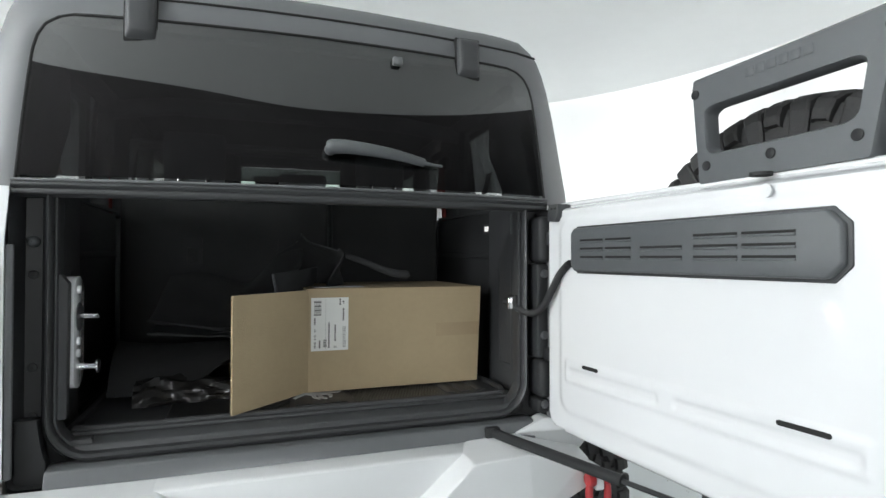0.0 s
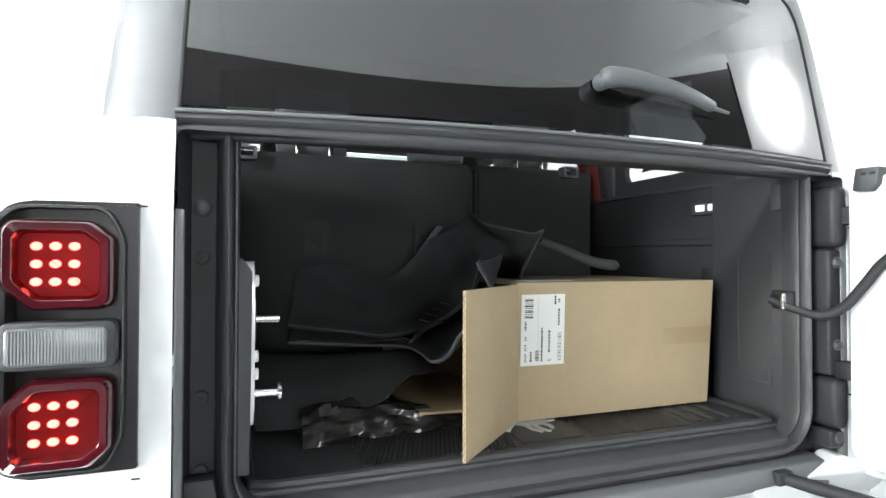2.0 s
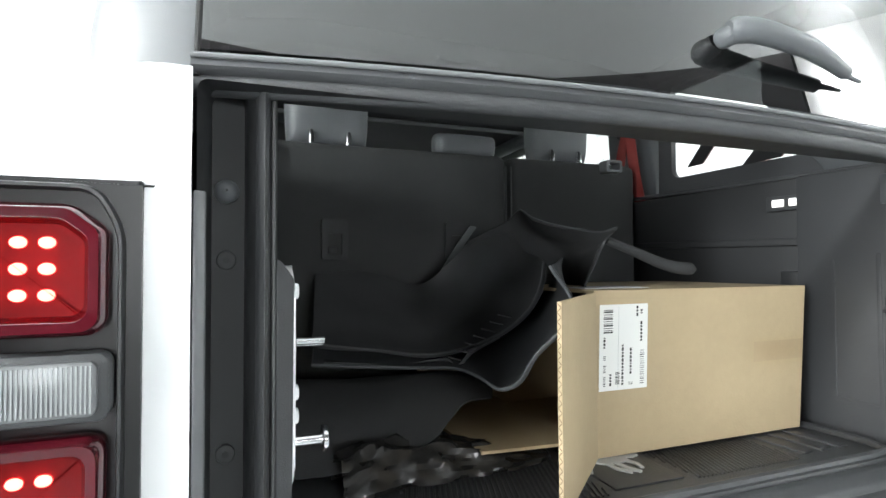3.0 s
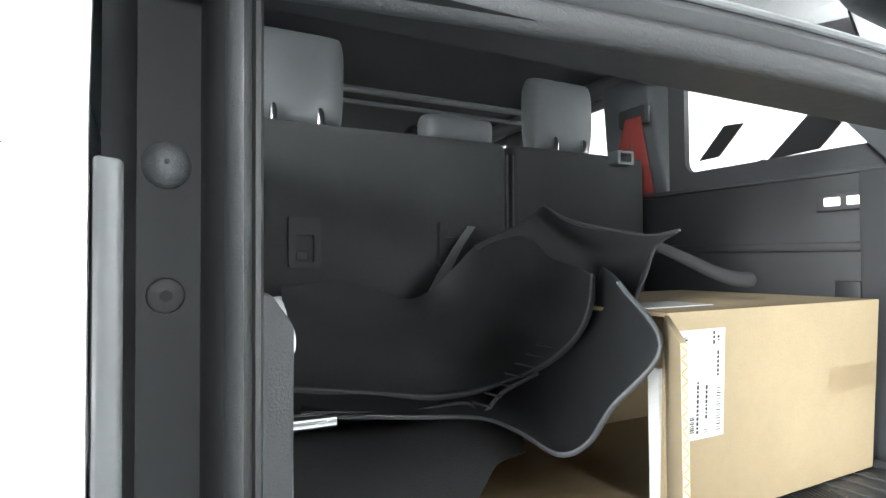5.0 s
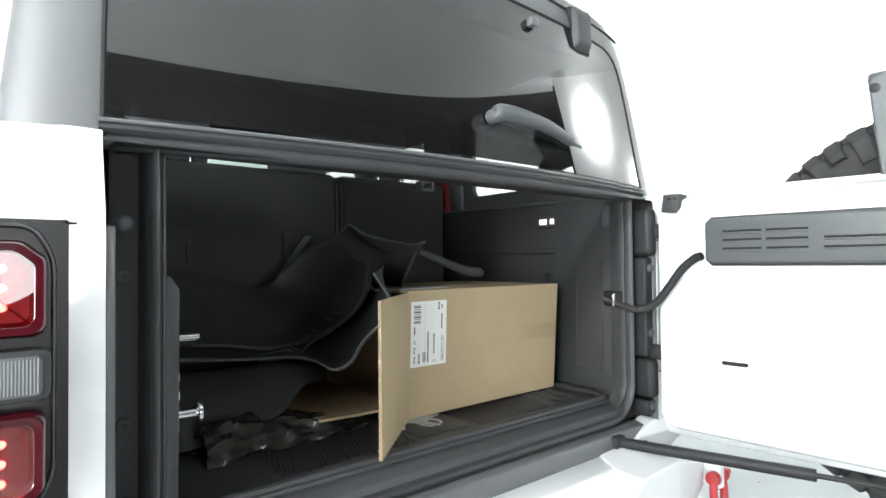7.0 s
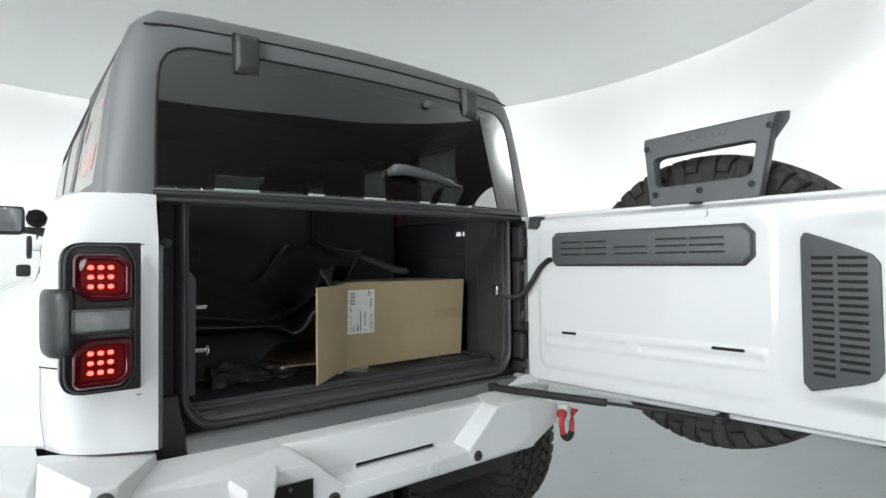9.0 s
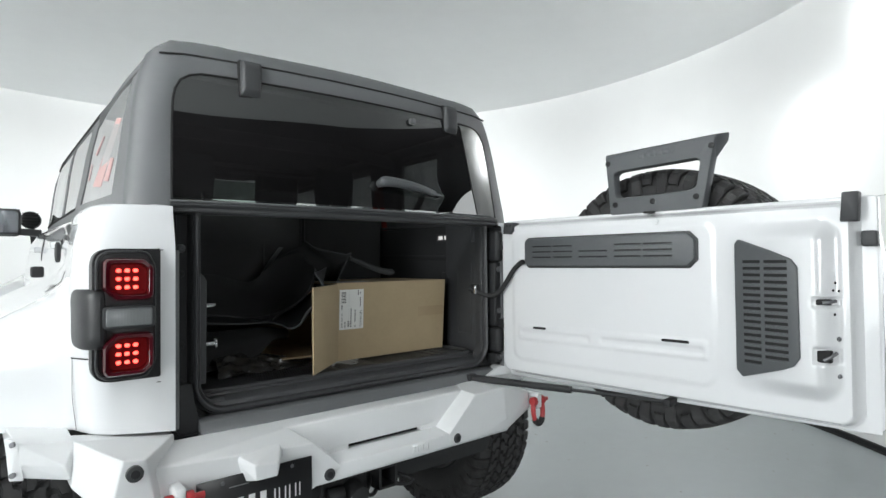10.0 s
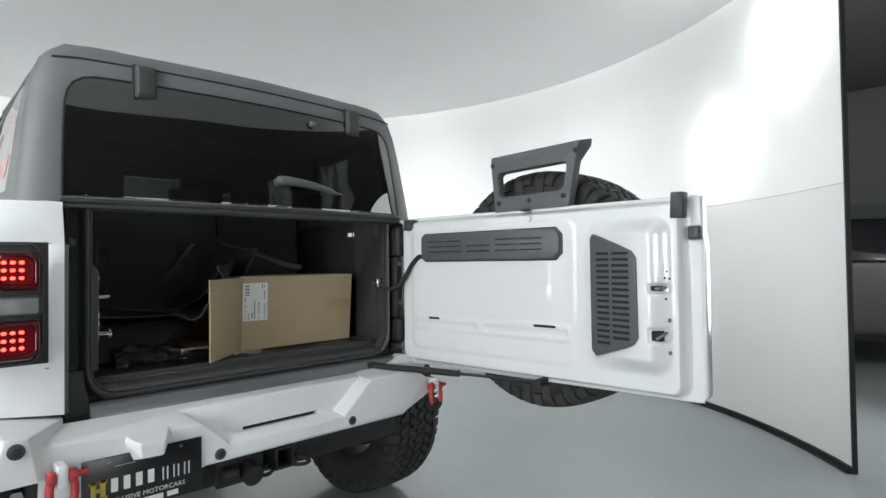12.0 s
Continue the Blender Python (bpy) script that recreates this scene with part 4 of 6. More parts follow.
# hitch, trailer socket and tow loops under the bumper
hitch = part("hitch_receiver", join(box(-0.005, 0.067, -0.018, 0.10, 0.578, 0.587, 0.003), box(-0.005, 0.067, -0.018, 0.10, 0.512, 0.521, 0.003), box(-0.005, 0.004, -0.018, 0.10, 0.5211, 0.5779), box(0.058, 0.067, -0.018, 0.10, 0.5211, 0.5779), box(-0.45, 0.5, 0.10, 0.16, 0.53, 0.60, 0.01)), M_BLACKTRIM, car, "black steel hitch receiver")
for s in (-1, 1):
    part("chain_loop", tube(smooth_path([(0.031 + s * dx, y, z) for dx, y, z in ((0.032, 0.045, 0.548), (0.062, 0.0, 0.537), (0.086, -0.020, 0.525), (0.088, -0.028, 0.517), (0.064, -0.024, 0.513), (0.032, 0.004, 0.513))], 6), 0.0068, 10), M_BLACKTRIM, hitch)
bm = bmesh.new()
cyl(bm, (-0.10, 0.0, 0.545), (0, -1, -0.25), 0.034, 0.06, 24, bevel=0.005)
part("trailer_socket", bm, M_BLACKTRIM, hitch, "black trailer socket with a cap")
part("socket_bracket", box(-0.20, -0.04, 0.0, 0.02, 0.50, 0.61, 0.004), M_BLACKTRIM, hitch)
bm = bmesh.new()
cyl(bm, (-0.19, -0.02, 0.55), (1, -0.3, 0), 0.02, 0.05, 16, bevel=0.004)
part("small_socket", bm, M_BLACKTRIM, hitch)
part("exhaust", tube([(0.36, 0.10, 0.60), (0.37, 0.4, 0.58)], 0.026, 18), M_BLACKTRIM, car, "dark exhaust pipe")
part("rear_axle", skewed(tube([(-0.80, 0.74, 0.47), (0.80, 0.74, 0.47)], 0.06, 14)), M_BLACKTRIM, car)
bm = bmesh.new()
cyl(bm, (-0.834, 0.235, 1.283), (-1, 0, 0), 0.027, 0.010, 20, bevel=0.003)
part("filler_cap", bm, M_BLACKTRIM, car, "black fuel filler cap")
part("side_marker", skewed(box(-0.885, -0.845, 0.92, 0.99, 1.205, 1.245, 0.008)), M_BLACKTRIM, car)

# ---- tail lamps ----


def rounded(poly, radii, n=5):
    """The polygon with its corners rounded."""
    out = []
    for i, p in enumerate(poly):
        p, a, b, r = Vector(p), Vector(poly[i - 1]), Vector(poly[(i + 1) % len(poly)]), radii[i] if isinstance(radii, tuple) else radii
        u, v = p + (a - p).normalized() * r, p + (b - p).normalized() * r
        out += [tuple(u * (1 - t) ** 2 + p * (2 * t * (1 - t)) + v * t * t) for t in [k / n for k in range(n + 1)]]
    return out


def tail_lamp(s):
    def X(x):
        return s * (x - 0.010)
    def L(x):
        return s * (x + 0.001)
    def flip(p):
        return [(X(a), b) for a, b in p]
    def flip_lens(p):
        return [(L(a), b) for a, b in p]
    back = rounded([(0.657, 0.967), (0.806, 0.967), (0.806, 1.288), (0.657, 1.288)], (0.004, 0.040, 0.040, 0.004))
    house = part("tail_lamp", prism(flip(back), "y", 0.000, 0.045, 0.004, 2), M_HOUSING, car, "black tail lamp housing with lit red diodes")
    rim = [(0.669, 1.008), (0.688, 0.972), (0.801, 0.972), (0.801, 1.283), (0.688, 1.283), (0.669, 1.247)]
    edge = rounded(rim, (0.016, 0.016, 0.038, 0.038, 0.016, 0.016))
    inner = [(0.731 + (x - 0.731) * 0.925, 1.1275 + (z - 1.1275) * 0.968) for x, z in edge]
    part("lamp_rim", grid([[(X(x), y, z) for x, z in loop] for loop, y in ((edge, 0.002), (edge, -0.008), ([(0.731 + (x - 0.731) * 0.98, 1.1275 + (z - 1.1275) * 0.992) for x, z in edge], -0.0125), ([(0.731 + (x - 0.731) * 0.945, 1.1275 + (z - 1.1275) * 0.976) for x, z in edge], -0.0125), (inner, -0.008), (inner, 0.001))], close_v=True), M_RIM, house, "satin black lamp rim")
    for z0, z1, up in ((1.163, 1.264, True), (0.984, 1.085, False)):
        # corners: the lens is cut on its inner lower or upper corner
        shape = [(0.676, z0), (0.776 - 0.028, z0), (0.776, z0 + 0.028), (0.776, z1 - 0.010), (0.768, z1), (0.69, z1), (0.668, z1 - 0.018), (0.668, z0 + 0.008)] if up else [(0.69, z0), (0.768, z0), (0.776, z0 + 0.010), (0.776, z1 - 0.028), (0.748, z1), (0.676, z1), (0.668, z1 - 0.008), (0.668, z0 + 0.018)]
        shape = rounded(shape, 0.0065, 3)
        cx, cz = 0.722, (z0 + z1) / 2
        inner_shape = [(cx + (x - cx) * 0.72, cz + (z - cz) * 0.70) for x, z in shape]
        bm = grid([[(L(x), -0.010, z) for x, z in shape], [(L(x), -0.030, z) for x, z in shape], [(L(cx + (x - cx) * 0.93), -0.037, cz + (z - cz) * 0.93) for x, z in shape], [(L(cx + (x - cx) * 0.80), -0.035, cz + (z - cz) * 0.79) for x, z in shape], [(L(x), -0.024, z) for x, z in inner_shape]], close_v=True)
        lens = part("red_lens", bm, M_LENS, house, "dark red lamp lens")
        bm = bmesh.new()
        bm.faces.new([bm.verts.new((L(x), -0.0241, z)) for x, z in inner_shape])
        part("lens_core", bm, M_GLOW, lens, smooth=False)
        bm = bmesh.new()
        bm.faces.new([bm.verts.new((L(cx + (x - cx) * 0.86), -0.0335, cz + (z - cz) * 0.85)) for x, z in shape])
        cover = part("lens_cover", bm, M_REDGLASS, lens, "clear red lamp cover", smooth=False)
        cover.visible_shadow = False
        for i in range(3):
            for j in range(3):
                bm = bmesh.new()
                bmesh.ops.create_uvsphere(bm, u_segments=10, v_segments=6, radius=1.0, matrix=Matrix.Translation((L(0.7440 - i * 0.0183), -0.0255, cz + 0.001 + (j - 1) * 0.0200)) @ Matrix.Diagonal((0.0060, 0.002, 0.0046, 1)))
                part("diode", bm, M_LED, lens)
    frame_ = part("reverse_lamp", prism(flip_lens(chamfer_rect(0.664, 0.778, 1.096, 1.150, (0.006, 0.006, 0.006, 0.006))), "y", -0.030, -0.006, 0.004), M_PLASTIC, house)
    part("clear_lens", prism(flip_lens(chamfer_rect(0.672, 0.771, 1.102, 1.144, (0.004, 0.004, 0.004, 0.004))), "y", -0.0345, -0.028, 0.002), M_REFLECTOR, house, "clear ribbed reversing lens")
    for i in range(30):
        x = 0.6755 + i * 0.0031
        part("lens_rib", box(L(x), L(x + 0.0014), -0.0356, -0.034, 1.105, 1.141), M_CLEAR, house, smooth=False)
    pod = [(0.780, -0.012), (0.784, -0.024), (0.793, -0.028), (0.808, -0.024), (0.820, -0.010), (0.829, 0.015), (0.834, 0.055), (0.836, 0.11), (0.81, 0.115), (0.785, 0.05)]
    rows = [[(X(0.80 + (x - 0.80) * k), 0.05 + (y - 0.05) * k, z) for x, y in pod] for z, k in ((1.049, 0.78), (1.052, 0.88), (1.060, 0.96), (1.078, 1.0), (1.160, 1.0), (1.177, 0.97), (1.186, 0.89), (1.190, 0.78))]
    bm = bmesh.new()
    vs = add_grid(bm, rows, close_v=True)
    bm.faces.new(vs[0])
    bm.faces.new(vs[-1][::-1])
    part("side_pod", bm, M_RIM, house, "grey plastic sensor pod")


tail_lamp(-1)
tail_lamp(1)

# ---- door mirror and pillar lamp ----
mir = part("door_mirror", skewed(box(-1.075, -0.885, 2.80, 2.90, 1.43, 1.60, 0.03, 4)), M_PLASTIC, car, "black door mirror")
bm = prism(round_rect(-1.06, -0.90, 1.445, 1.585, 0.02, 5), "y", 2.778, 2.785)
for v in bm.verts:
    v.co.y -= 0.20 * (v.co.z - 1.515)
part("mirror_glass", skewed(bm), mat("mirror_silver", (0.30, 0.31, 0.33), 0.05, metal=1.0), mir, smooth=False)
part("mirror_bezel", skewed(box(-1.068, -0.892, 2.775, 2.805, 1.437, 1.445, 0.003)), M_PLASTIC, mir)
part("mirror_bezel", skewed(box(-1.068, -0.892, 2.764, 2.805, 1.585, 1.593, 0.003)), M_PLASTIC, mir)
part("mirror_foot", skewed(hull([(-0.90, 2.82, 1.44), (-0.90, 2.88, 1.44), (-0.78, 2.84, 1.43), (-0.78, 2.92, 1.43), (-0.90, 2.82, 1.48), (-0.78, 2.84, 1.475), (-0.78, 2.92, 1.475), (-0.90, 2.88, 1.48)], 0.006)), M_PLASTIC, mir)
bm = bmesh.new()
cyl(bm, (-0.83, 3.22, 1.56), (0.1, 1, 0), 0.06, 0.08, 24, bevel=0.012)
pil = part("pillar_lamp", skewed(bm), M_JAMB, car, "round black auxiliary lamp on the pillar")
for k in range(5):
    part("lamp_fin", skewed(box(-0.875, -0.785, 3.195, 3.225, 1.518 + 0.02 * k, 1.526 + 0.02 * k, 0.001)), M_JAMB, pil)
part("lamp_stalk", skewed(tube([(-0.82, 3.24, 1.51), (-0.80, 3.26, 1.33)], 0.018, 10)), M_JAMB, pil)

# ---- tailgate, open ----
GA = radians(4.2)
HX, HY = 0.580, 0.02


def gate(u, v, w):
    """A point of the open tailgate: u along it from the hinges, v out of its inner face, w up."""
    return (HX + u * math.sin(GA) + v * math.cos(GA), HY - u * math.cos(GA) + v * math.sin(GA), w)


def to_gate(bm):
    for q in bm.verts:
        q.co = gate(q.co.x, q.co.y, q.co.z)
    return bm


def gate_poly(pts, v0, v1, bevel=0.0, seg=2):
    """A polygon in (u, w), carried from v0 to v1."""
    return to_gate(prism(pts, "y", v0, v1, bevel, seg))


def gate_box(u0, u1, v0, v1, w0, w1, bevel=0.0):
    return to_gate(box(u0, u1, v0, v1, w0, w1, bevel))


def rect_fall(u, w, u0, u1, w0, w1, r, soft):
    """1 inside a rounded rectangle, falling to 0 over its soft edge."""
    cu, cw, hu, hw = (u0 + u1) / 2, (w0 + w1) / 2, (u1 - u0) / 2 - r, (w1 - w0) / 2 - r
    du, dw = max(abs(u - cu) - hu, 0), max(abs(w - cw) - hw, 0)
    d = math.hypot(du, dw) - r
    return 1 - sstep(-soft, 0, d)


tailgate = part("tailgate", gate_poly([(0.012, 0.792), (0.0, 0.80), (0.0, 1.398), (0.006, 1.406), (1.192, 1.406), (1.204, 1.402), (1.204, 1.30), (1.211, 1.25), (1.211, 0.82), (1.192, 0.80)], 0.058, 0.105, 0.006, 3), M_WHITE, car, "white tailgate swung open at right angles")


def bulge(u):
    """The latch bulge rises from the middle of the gate towards its free edge."""
    return 0.006 + 0.044 * sstep(0.86, 1.07, u)


def gate_height(u, w):
    """How far the inner sheet stands towards the load space."""
    h = 0.050 * rect_fall(u, w, 0.012, 1.172, 0.808, 1.398, 0.05, 0.022)
    h += 0.004 * rect_fall(u, w, 0.075, 0.835, 0.865, 1.365, 0.05, 0.02)
    h += rect_fall(u, w, 0.850, 1.140, 0.872, 1.352, 0.06, 0.058) * bulge(u)
    h -= 0.0045 * rect_fall(u, w, 0.115, 0.42, 0.958, 0.992, 0.014, 0.012)
    h -= 0.0045 * rect_fall(u, w, 0.45, 0.80, 0.958, 0.992, 0.014, 0.012)
    h += 0.0035 * rect_fall(u, w, 0.105, 0.81, 0.945, 1.012, 0.012, 0.012)
    h -= 0.012 * rect_fall(u, w, 1.075, 1.135, 1.118, 1.152, 0.01, 0.01)
    h -= 0.012 * rect_fall(u, w, 1.075, 1.135, 0.975, 1.025, 0.01, 0.01)
    return h


NU, NW = 230, 124
rows = [[gate(0.006 + 1.196 * i / NU, 0.054 - gate_height(0.006 + 1.196 * i / NU, 0.804 + 0.597 * j / NW), 0.804 + 0.597 * j / NW) for j in range(NW + 1)] for i in range(NU + 1)]
part("inner_panel", grid(rows), M_WHITE, tailgate, "pressed white inner panel")

# vent bar with its slits
bar = part("vent_bar", gate_poly(chamfer_rect(0.153, 0.778, 1.226, 1.328, (0.012, 0.022, 0.022, 0.012)), -0.018, 0.004, 0.005, 3), M_VENT, tailgate, "grey plastic vent bar")
part("vent_rim", gate_poly(chamfer_rect(0.148, 0.784, 1.220, 1.333, (0.014, 0.025, 0.025, 0.014)), -0.004, 0.004, 0.002), M_PLASTIC, bar)
for u0, u1, rows_ in ((0.192, 0.272, 3), (0.281, 0.360, 3), (0.387, 0.495, 2), (0.521, 0.612, 3), (0.620, 0.712, 3)):
    for k in range(rows_):
        w = 1.257 + k * 0.0195 + (0.0 if rows_ == 3 else 0.0)
        # no hole here: a near-black strip stands for the slit's shade
        part("vent_slit", gate_box(u0, u1, -0.0186, -0.014, w, w + 0.0045), M_GAP, bar, smooth=False)
        part("vent_lip", gate_box(u0, u1, -0.0205, -0.016, w - 0.0045, w - 0.0005, 0.0012), M_VENT, bar)
# vent panel with its slits
vp = [(0.888, 0.938), (0.888, 1.288), (0.898, 1.302), (0.990, 1.266), (1.035, 1.246), (1.050, 1.225), (1.052, 0.990), (1.038, 0.968), (1.010, 0.955), (0.905, 0.920)]


def on_bulge(bm):
    """Lays a flat part on the slope of the latch bulge."""
    for q in bm.verts:
        q.co.y -= 0.006 + 0.22 * max(q.co.x - 0.885, 0.0)
    return to_gate(bm)


pan = part("vent_panel", on_bulge(prism(vp, "y", -0.012, 0.012, 0.004, 3)), M_VENT, tailgate, "grey plastic vent panel")
for k in range(16):
    w = 0.962 + k * 0.0182
    for u0, u1 in ((0.912, 0.958), (0.968, 1.026)):
        if u0 > 0.96 and (k < 0 or w > 1.238 or w < 0.975):
            continue
        # slit shade again as a dark strip on the panel's face
        part("vent_slit", on_bulge(box(u0, u1, -0.0126, -0.008, w, w + 0.0080)), M_GAP, pan, smooth=False)
        part("vent_lip", on_bulge(box(u0, u1, -0.0142, -0.009, w - 0.0045, w - 0.0005, 0.0012)), M_VENT, pan)
# long slots in the sheet, their shaded inside drawn as near-black inlays
for u0, u1 in ((0.180, 0.236), (0.668, 0.753)):
    part("gate_slot", gate_poly(round_rect(u0, u1, 0.994, 1.0025, 0.004, 4), -0.0052, 0.004), M_GAP, tailgate, smooth=False)


def gate_face(u, w):
    return 0.054 - gate_height(u, w)


for u, w in ((1.122, 1.184), (1.118, 1.165), (1.128, 1.163), (1.120, 1.104), (1.126, 1.042), (1.126, 0.948)):
    bm = bmesh.new()
    r = 0.0035 if w > 1.1 else 0.0065
    bmesh.ops.create_uvsphere(bm, u_segments=12, v_segments=8, radius=r, matrix=Matrix.Translation(gate(u, gate_face(u, w) + 0.3 * r, w)))
    part("gate_screw", bm, M_GAP if w > 1.1 else M_STEEL, tailgate)
for w0, w1 in ((1.128, 1.143), (0.983, 1.013)):
    f = gate_face(1.088, 0.5 * (w0 + w1))
    latch = part("gate_latch", gate_box(1.082, 1.116, f - 0.0015, f + 0.02, w0, w1, 0.002), M_GAP, tailgate, "black latch with a steel claw")
    part("latch_claw", tube([gate(1.100, f - 0.002, w0 + 0.006), gate(1.114, f - 0.001, (w0 + w1) / 2), gate(1.126, f + 0.012, w1 - 0.004)], 0.0045, 10), M_STEEL, latch)
# rubber stops and caps
stop = part("corner_stop", to_gate(prism([(0.046, 1.352), (0.078, 1.349), (0.090, 1.362), (0.094, 1.394), (0.052, 1.395)], "y", -0.012, 0.03, 0.003)), M_PLASTIC, tailgate, "black corner stop")
for u in (0.063, 0.078):
    part("stop_slot", gate_box(u, u + 0.009, -0.0126, -0.010, 1.380, 1.385), M_GAP, stop, smooth=False)
part("corner_stop", to_gate(hull([(1.135, -0.010, 1.338), (1.172, -0.006, 1.338), (1.137, 0.03, 1.338), (1.172, 0.03, 1.338), (1.142, -0.018, 1.412), (1.176, -0.012, 1.412), (1.142, 0.03, 1.412), (1.176, 0.03, 1.412)], 0.003)), M_PLASTIC, tailgate, "black corner stop")
part("edge_buffer", gate_box(1.172, 1.206, 0.026, 0.062, 1.275, 1.315, 0.006), M_PLASTIC, tailgate, "black edge buffer")
bm = bmesh.new()
cyl(bm, gate(0.62, 0.03, 1.396), (0, 0, 1), 0.018, 0.006, 20)
part("drain_plug", bm, M_BLACKTRIM, tailgate)
bm = bmesh.new()
cyl(bm, gate(0.655, -0.003, 1.366), (-1, 0, 0), 0.011, 0.003, 20)
part("paint_plug", bm, M_WHITE, tailgate)

# third lamp bracket, seen over the gate
BV = 0.052


def on_bracket(p, q):
    """A place on the bracket's face, p across it and q up it, from 0 to 1."""
    lo = (0.470 + (0.780 - 0.470) * p, 1.400 + 0.004 * p)
    hi = (0.452 + (0.824 - 0.452) * p, 1.606 + 0.018 * p)
    return (lo[0] + (hi[0] - lo[0]) * q, lo[1] + (hi[1] - lo[1]) * q)


rim_out = [on_bracket(p, q) for p, q in dense(round_rect(0.0, 1.0, 0.0, 1.0, (0.02, 0.02, 0.06, 0.06), 4), 3.0)]
rim_in = [on_bracket(p, q) for p, q in dense(round_rect(0.085, 0.895, 0.27, 0.70, (0.08, 0.08, 0.07, 0.07), 4), 3.0)]
mid_out = [on_bracket(p, q) for p, q in dense(round_rect(0.012, 0.988, 0.0, 0.975, (0.02, 0.02, 0.06, 0.06), 4), 3.0)]
mid_in = [on_bracket(p, q) for p, q in dense(round_rect(0.075, 0.905, 0.255, 0.715, (0.08, 0.08, 0.07, 0.07), 4), 3.0)]
bm = grid([[(u, v, w) for u, w in loop] for loop, v in ((rim_out, BV + 0.035), (rim_out, BV + 0.006), (mid_out, BV), (mid_in, BV), (rim_in, BV + 0.006), (rim_in, BV + 0.035))], close_u=True, close_v=True)
hood_ = hull([(0.450, BV + 0.006, 1.587), (0.453, BV + 0.006, 1.609), (0.822, BV + 0.006, 1.624), (0.819, BV + 0.006, 1.602), (0.458, BV + 0.055, 1.616), (0.842, BV + 0.060, 1.634), (0.458, BV + 0.055, 1.602), (0.839, BV + 0.060, 1.608), (0.812, BV + 0.03, 1.552)], 0.004)
bracket = part("lamp_bracket", to_gate(join(bm, hood_)), M_VENT, tailgate, "grey plastic lamp bracket over the gate")
for u, w in ((0.465, 1.577), (0.490, 1.434), (0.622, 1.436), (0.760, 1.440), (0.808, 1.590)):
    bm = bmesh.new()
    cyl(bm, gate(u, BV + 0.002, w), (-1, 0, 0), 0.0095, 0.004, 16, bevel=0.001)
    part("bracket_bolt", bm, M_JAMB, bracket)
for k in range(6):
    part("raised_mark", gate_box(0.575 + 0.021 * k, 0.591 + 0.021 * k, BV - 0.001, BV + 0.004, 1.580 + 0.0008 * k, 1.597 + 0.0008 * k, 0.0008), M_VENT, bracket)

# gas strut and cable hose
part("gas_strut", tube([(0.437, 0.02, 0.807), (0.555, -0.355, 0.806)], 0.0125, 14), M_JAMB, car, "black gas strut holding the tailgate")
part("strut_rod", tube([(0.553, -0.35, 0.806), (0.648, -0.655, 0.804)], 0.0055, 10), M_JAMB, car, "thin strut rod")
part("strut_mount", box(0.415, 0.455, 0.005, 0.045, 0.793, 0.823, 0.005), M_JAMB, car)
part("strut_mount", gate_box(0.668, 0.692, -0.005, 0.05, 0.793, 0.815, 0.004), M_JAMB, car)
hose_path = smooth_path([(0.515, 0.105, 1.138), (0.535, 0.062, 1.120), (0.553, 0.025, 1.110), (0.566, -0.012, 1.128), (0.573, -0.045, 1.170), (0.578, -0.075, 1.212), (0.583, -0.105, 1.238), (0.580, -0.122, 1.243)], 16)
part("cable_hose", tube(hose_path, 0.0095, 12), M_HOSE, car, "black corrugated cable hose")
socket = part("hose_socket", box(0.526, 0.549, 0.060, 0.112, 1.118, 1.156, 0.004), M_GAP, car, "dark socket of the cable hose with a bright clip")
part("socket_clip", box(0.508, 0.533, 0.070, 0.075, 1.119, 1.152, 0.002), M_CHROME, socket, "bright metal clip")

# ---- wheels ----


def tyre_mesh(R, W):
    bm = bmesh.new()
    prof = [(0.60 * R, -0.34 * W), (0.64 * R, -0.42 * W), (0.72 * R, -0.48 * W), (0.80 * R, -0.5 * W), (0.87 * R, -0.495 * W), (0.93 * R, -0.46 * W), (0.955 * R, -0.38 * W), (0.965 * R, -0.2 * W), (0.968 * R, 0)]
    prof = prof + [(r, -h) for r, h in prof[-2::-1]]
    n = 80
    rows = [[(r * math.cos(2 * math.pi * i / n), r * math.sin(2 * math.pi * i / n), h) for r, h in prof] for i in range(n)]
    add_grid(bm, rows, close_u=True)
    return bm


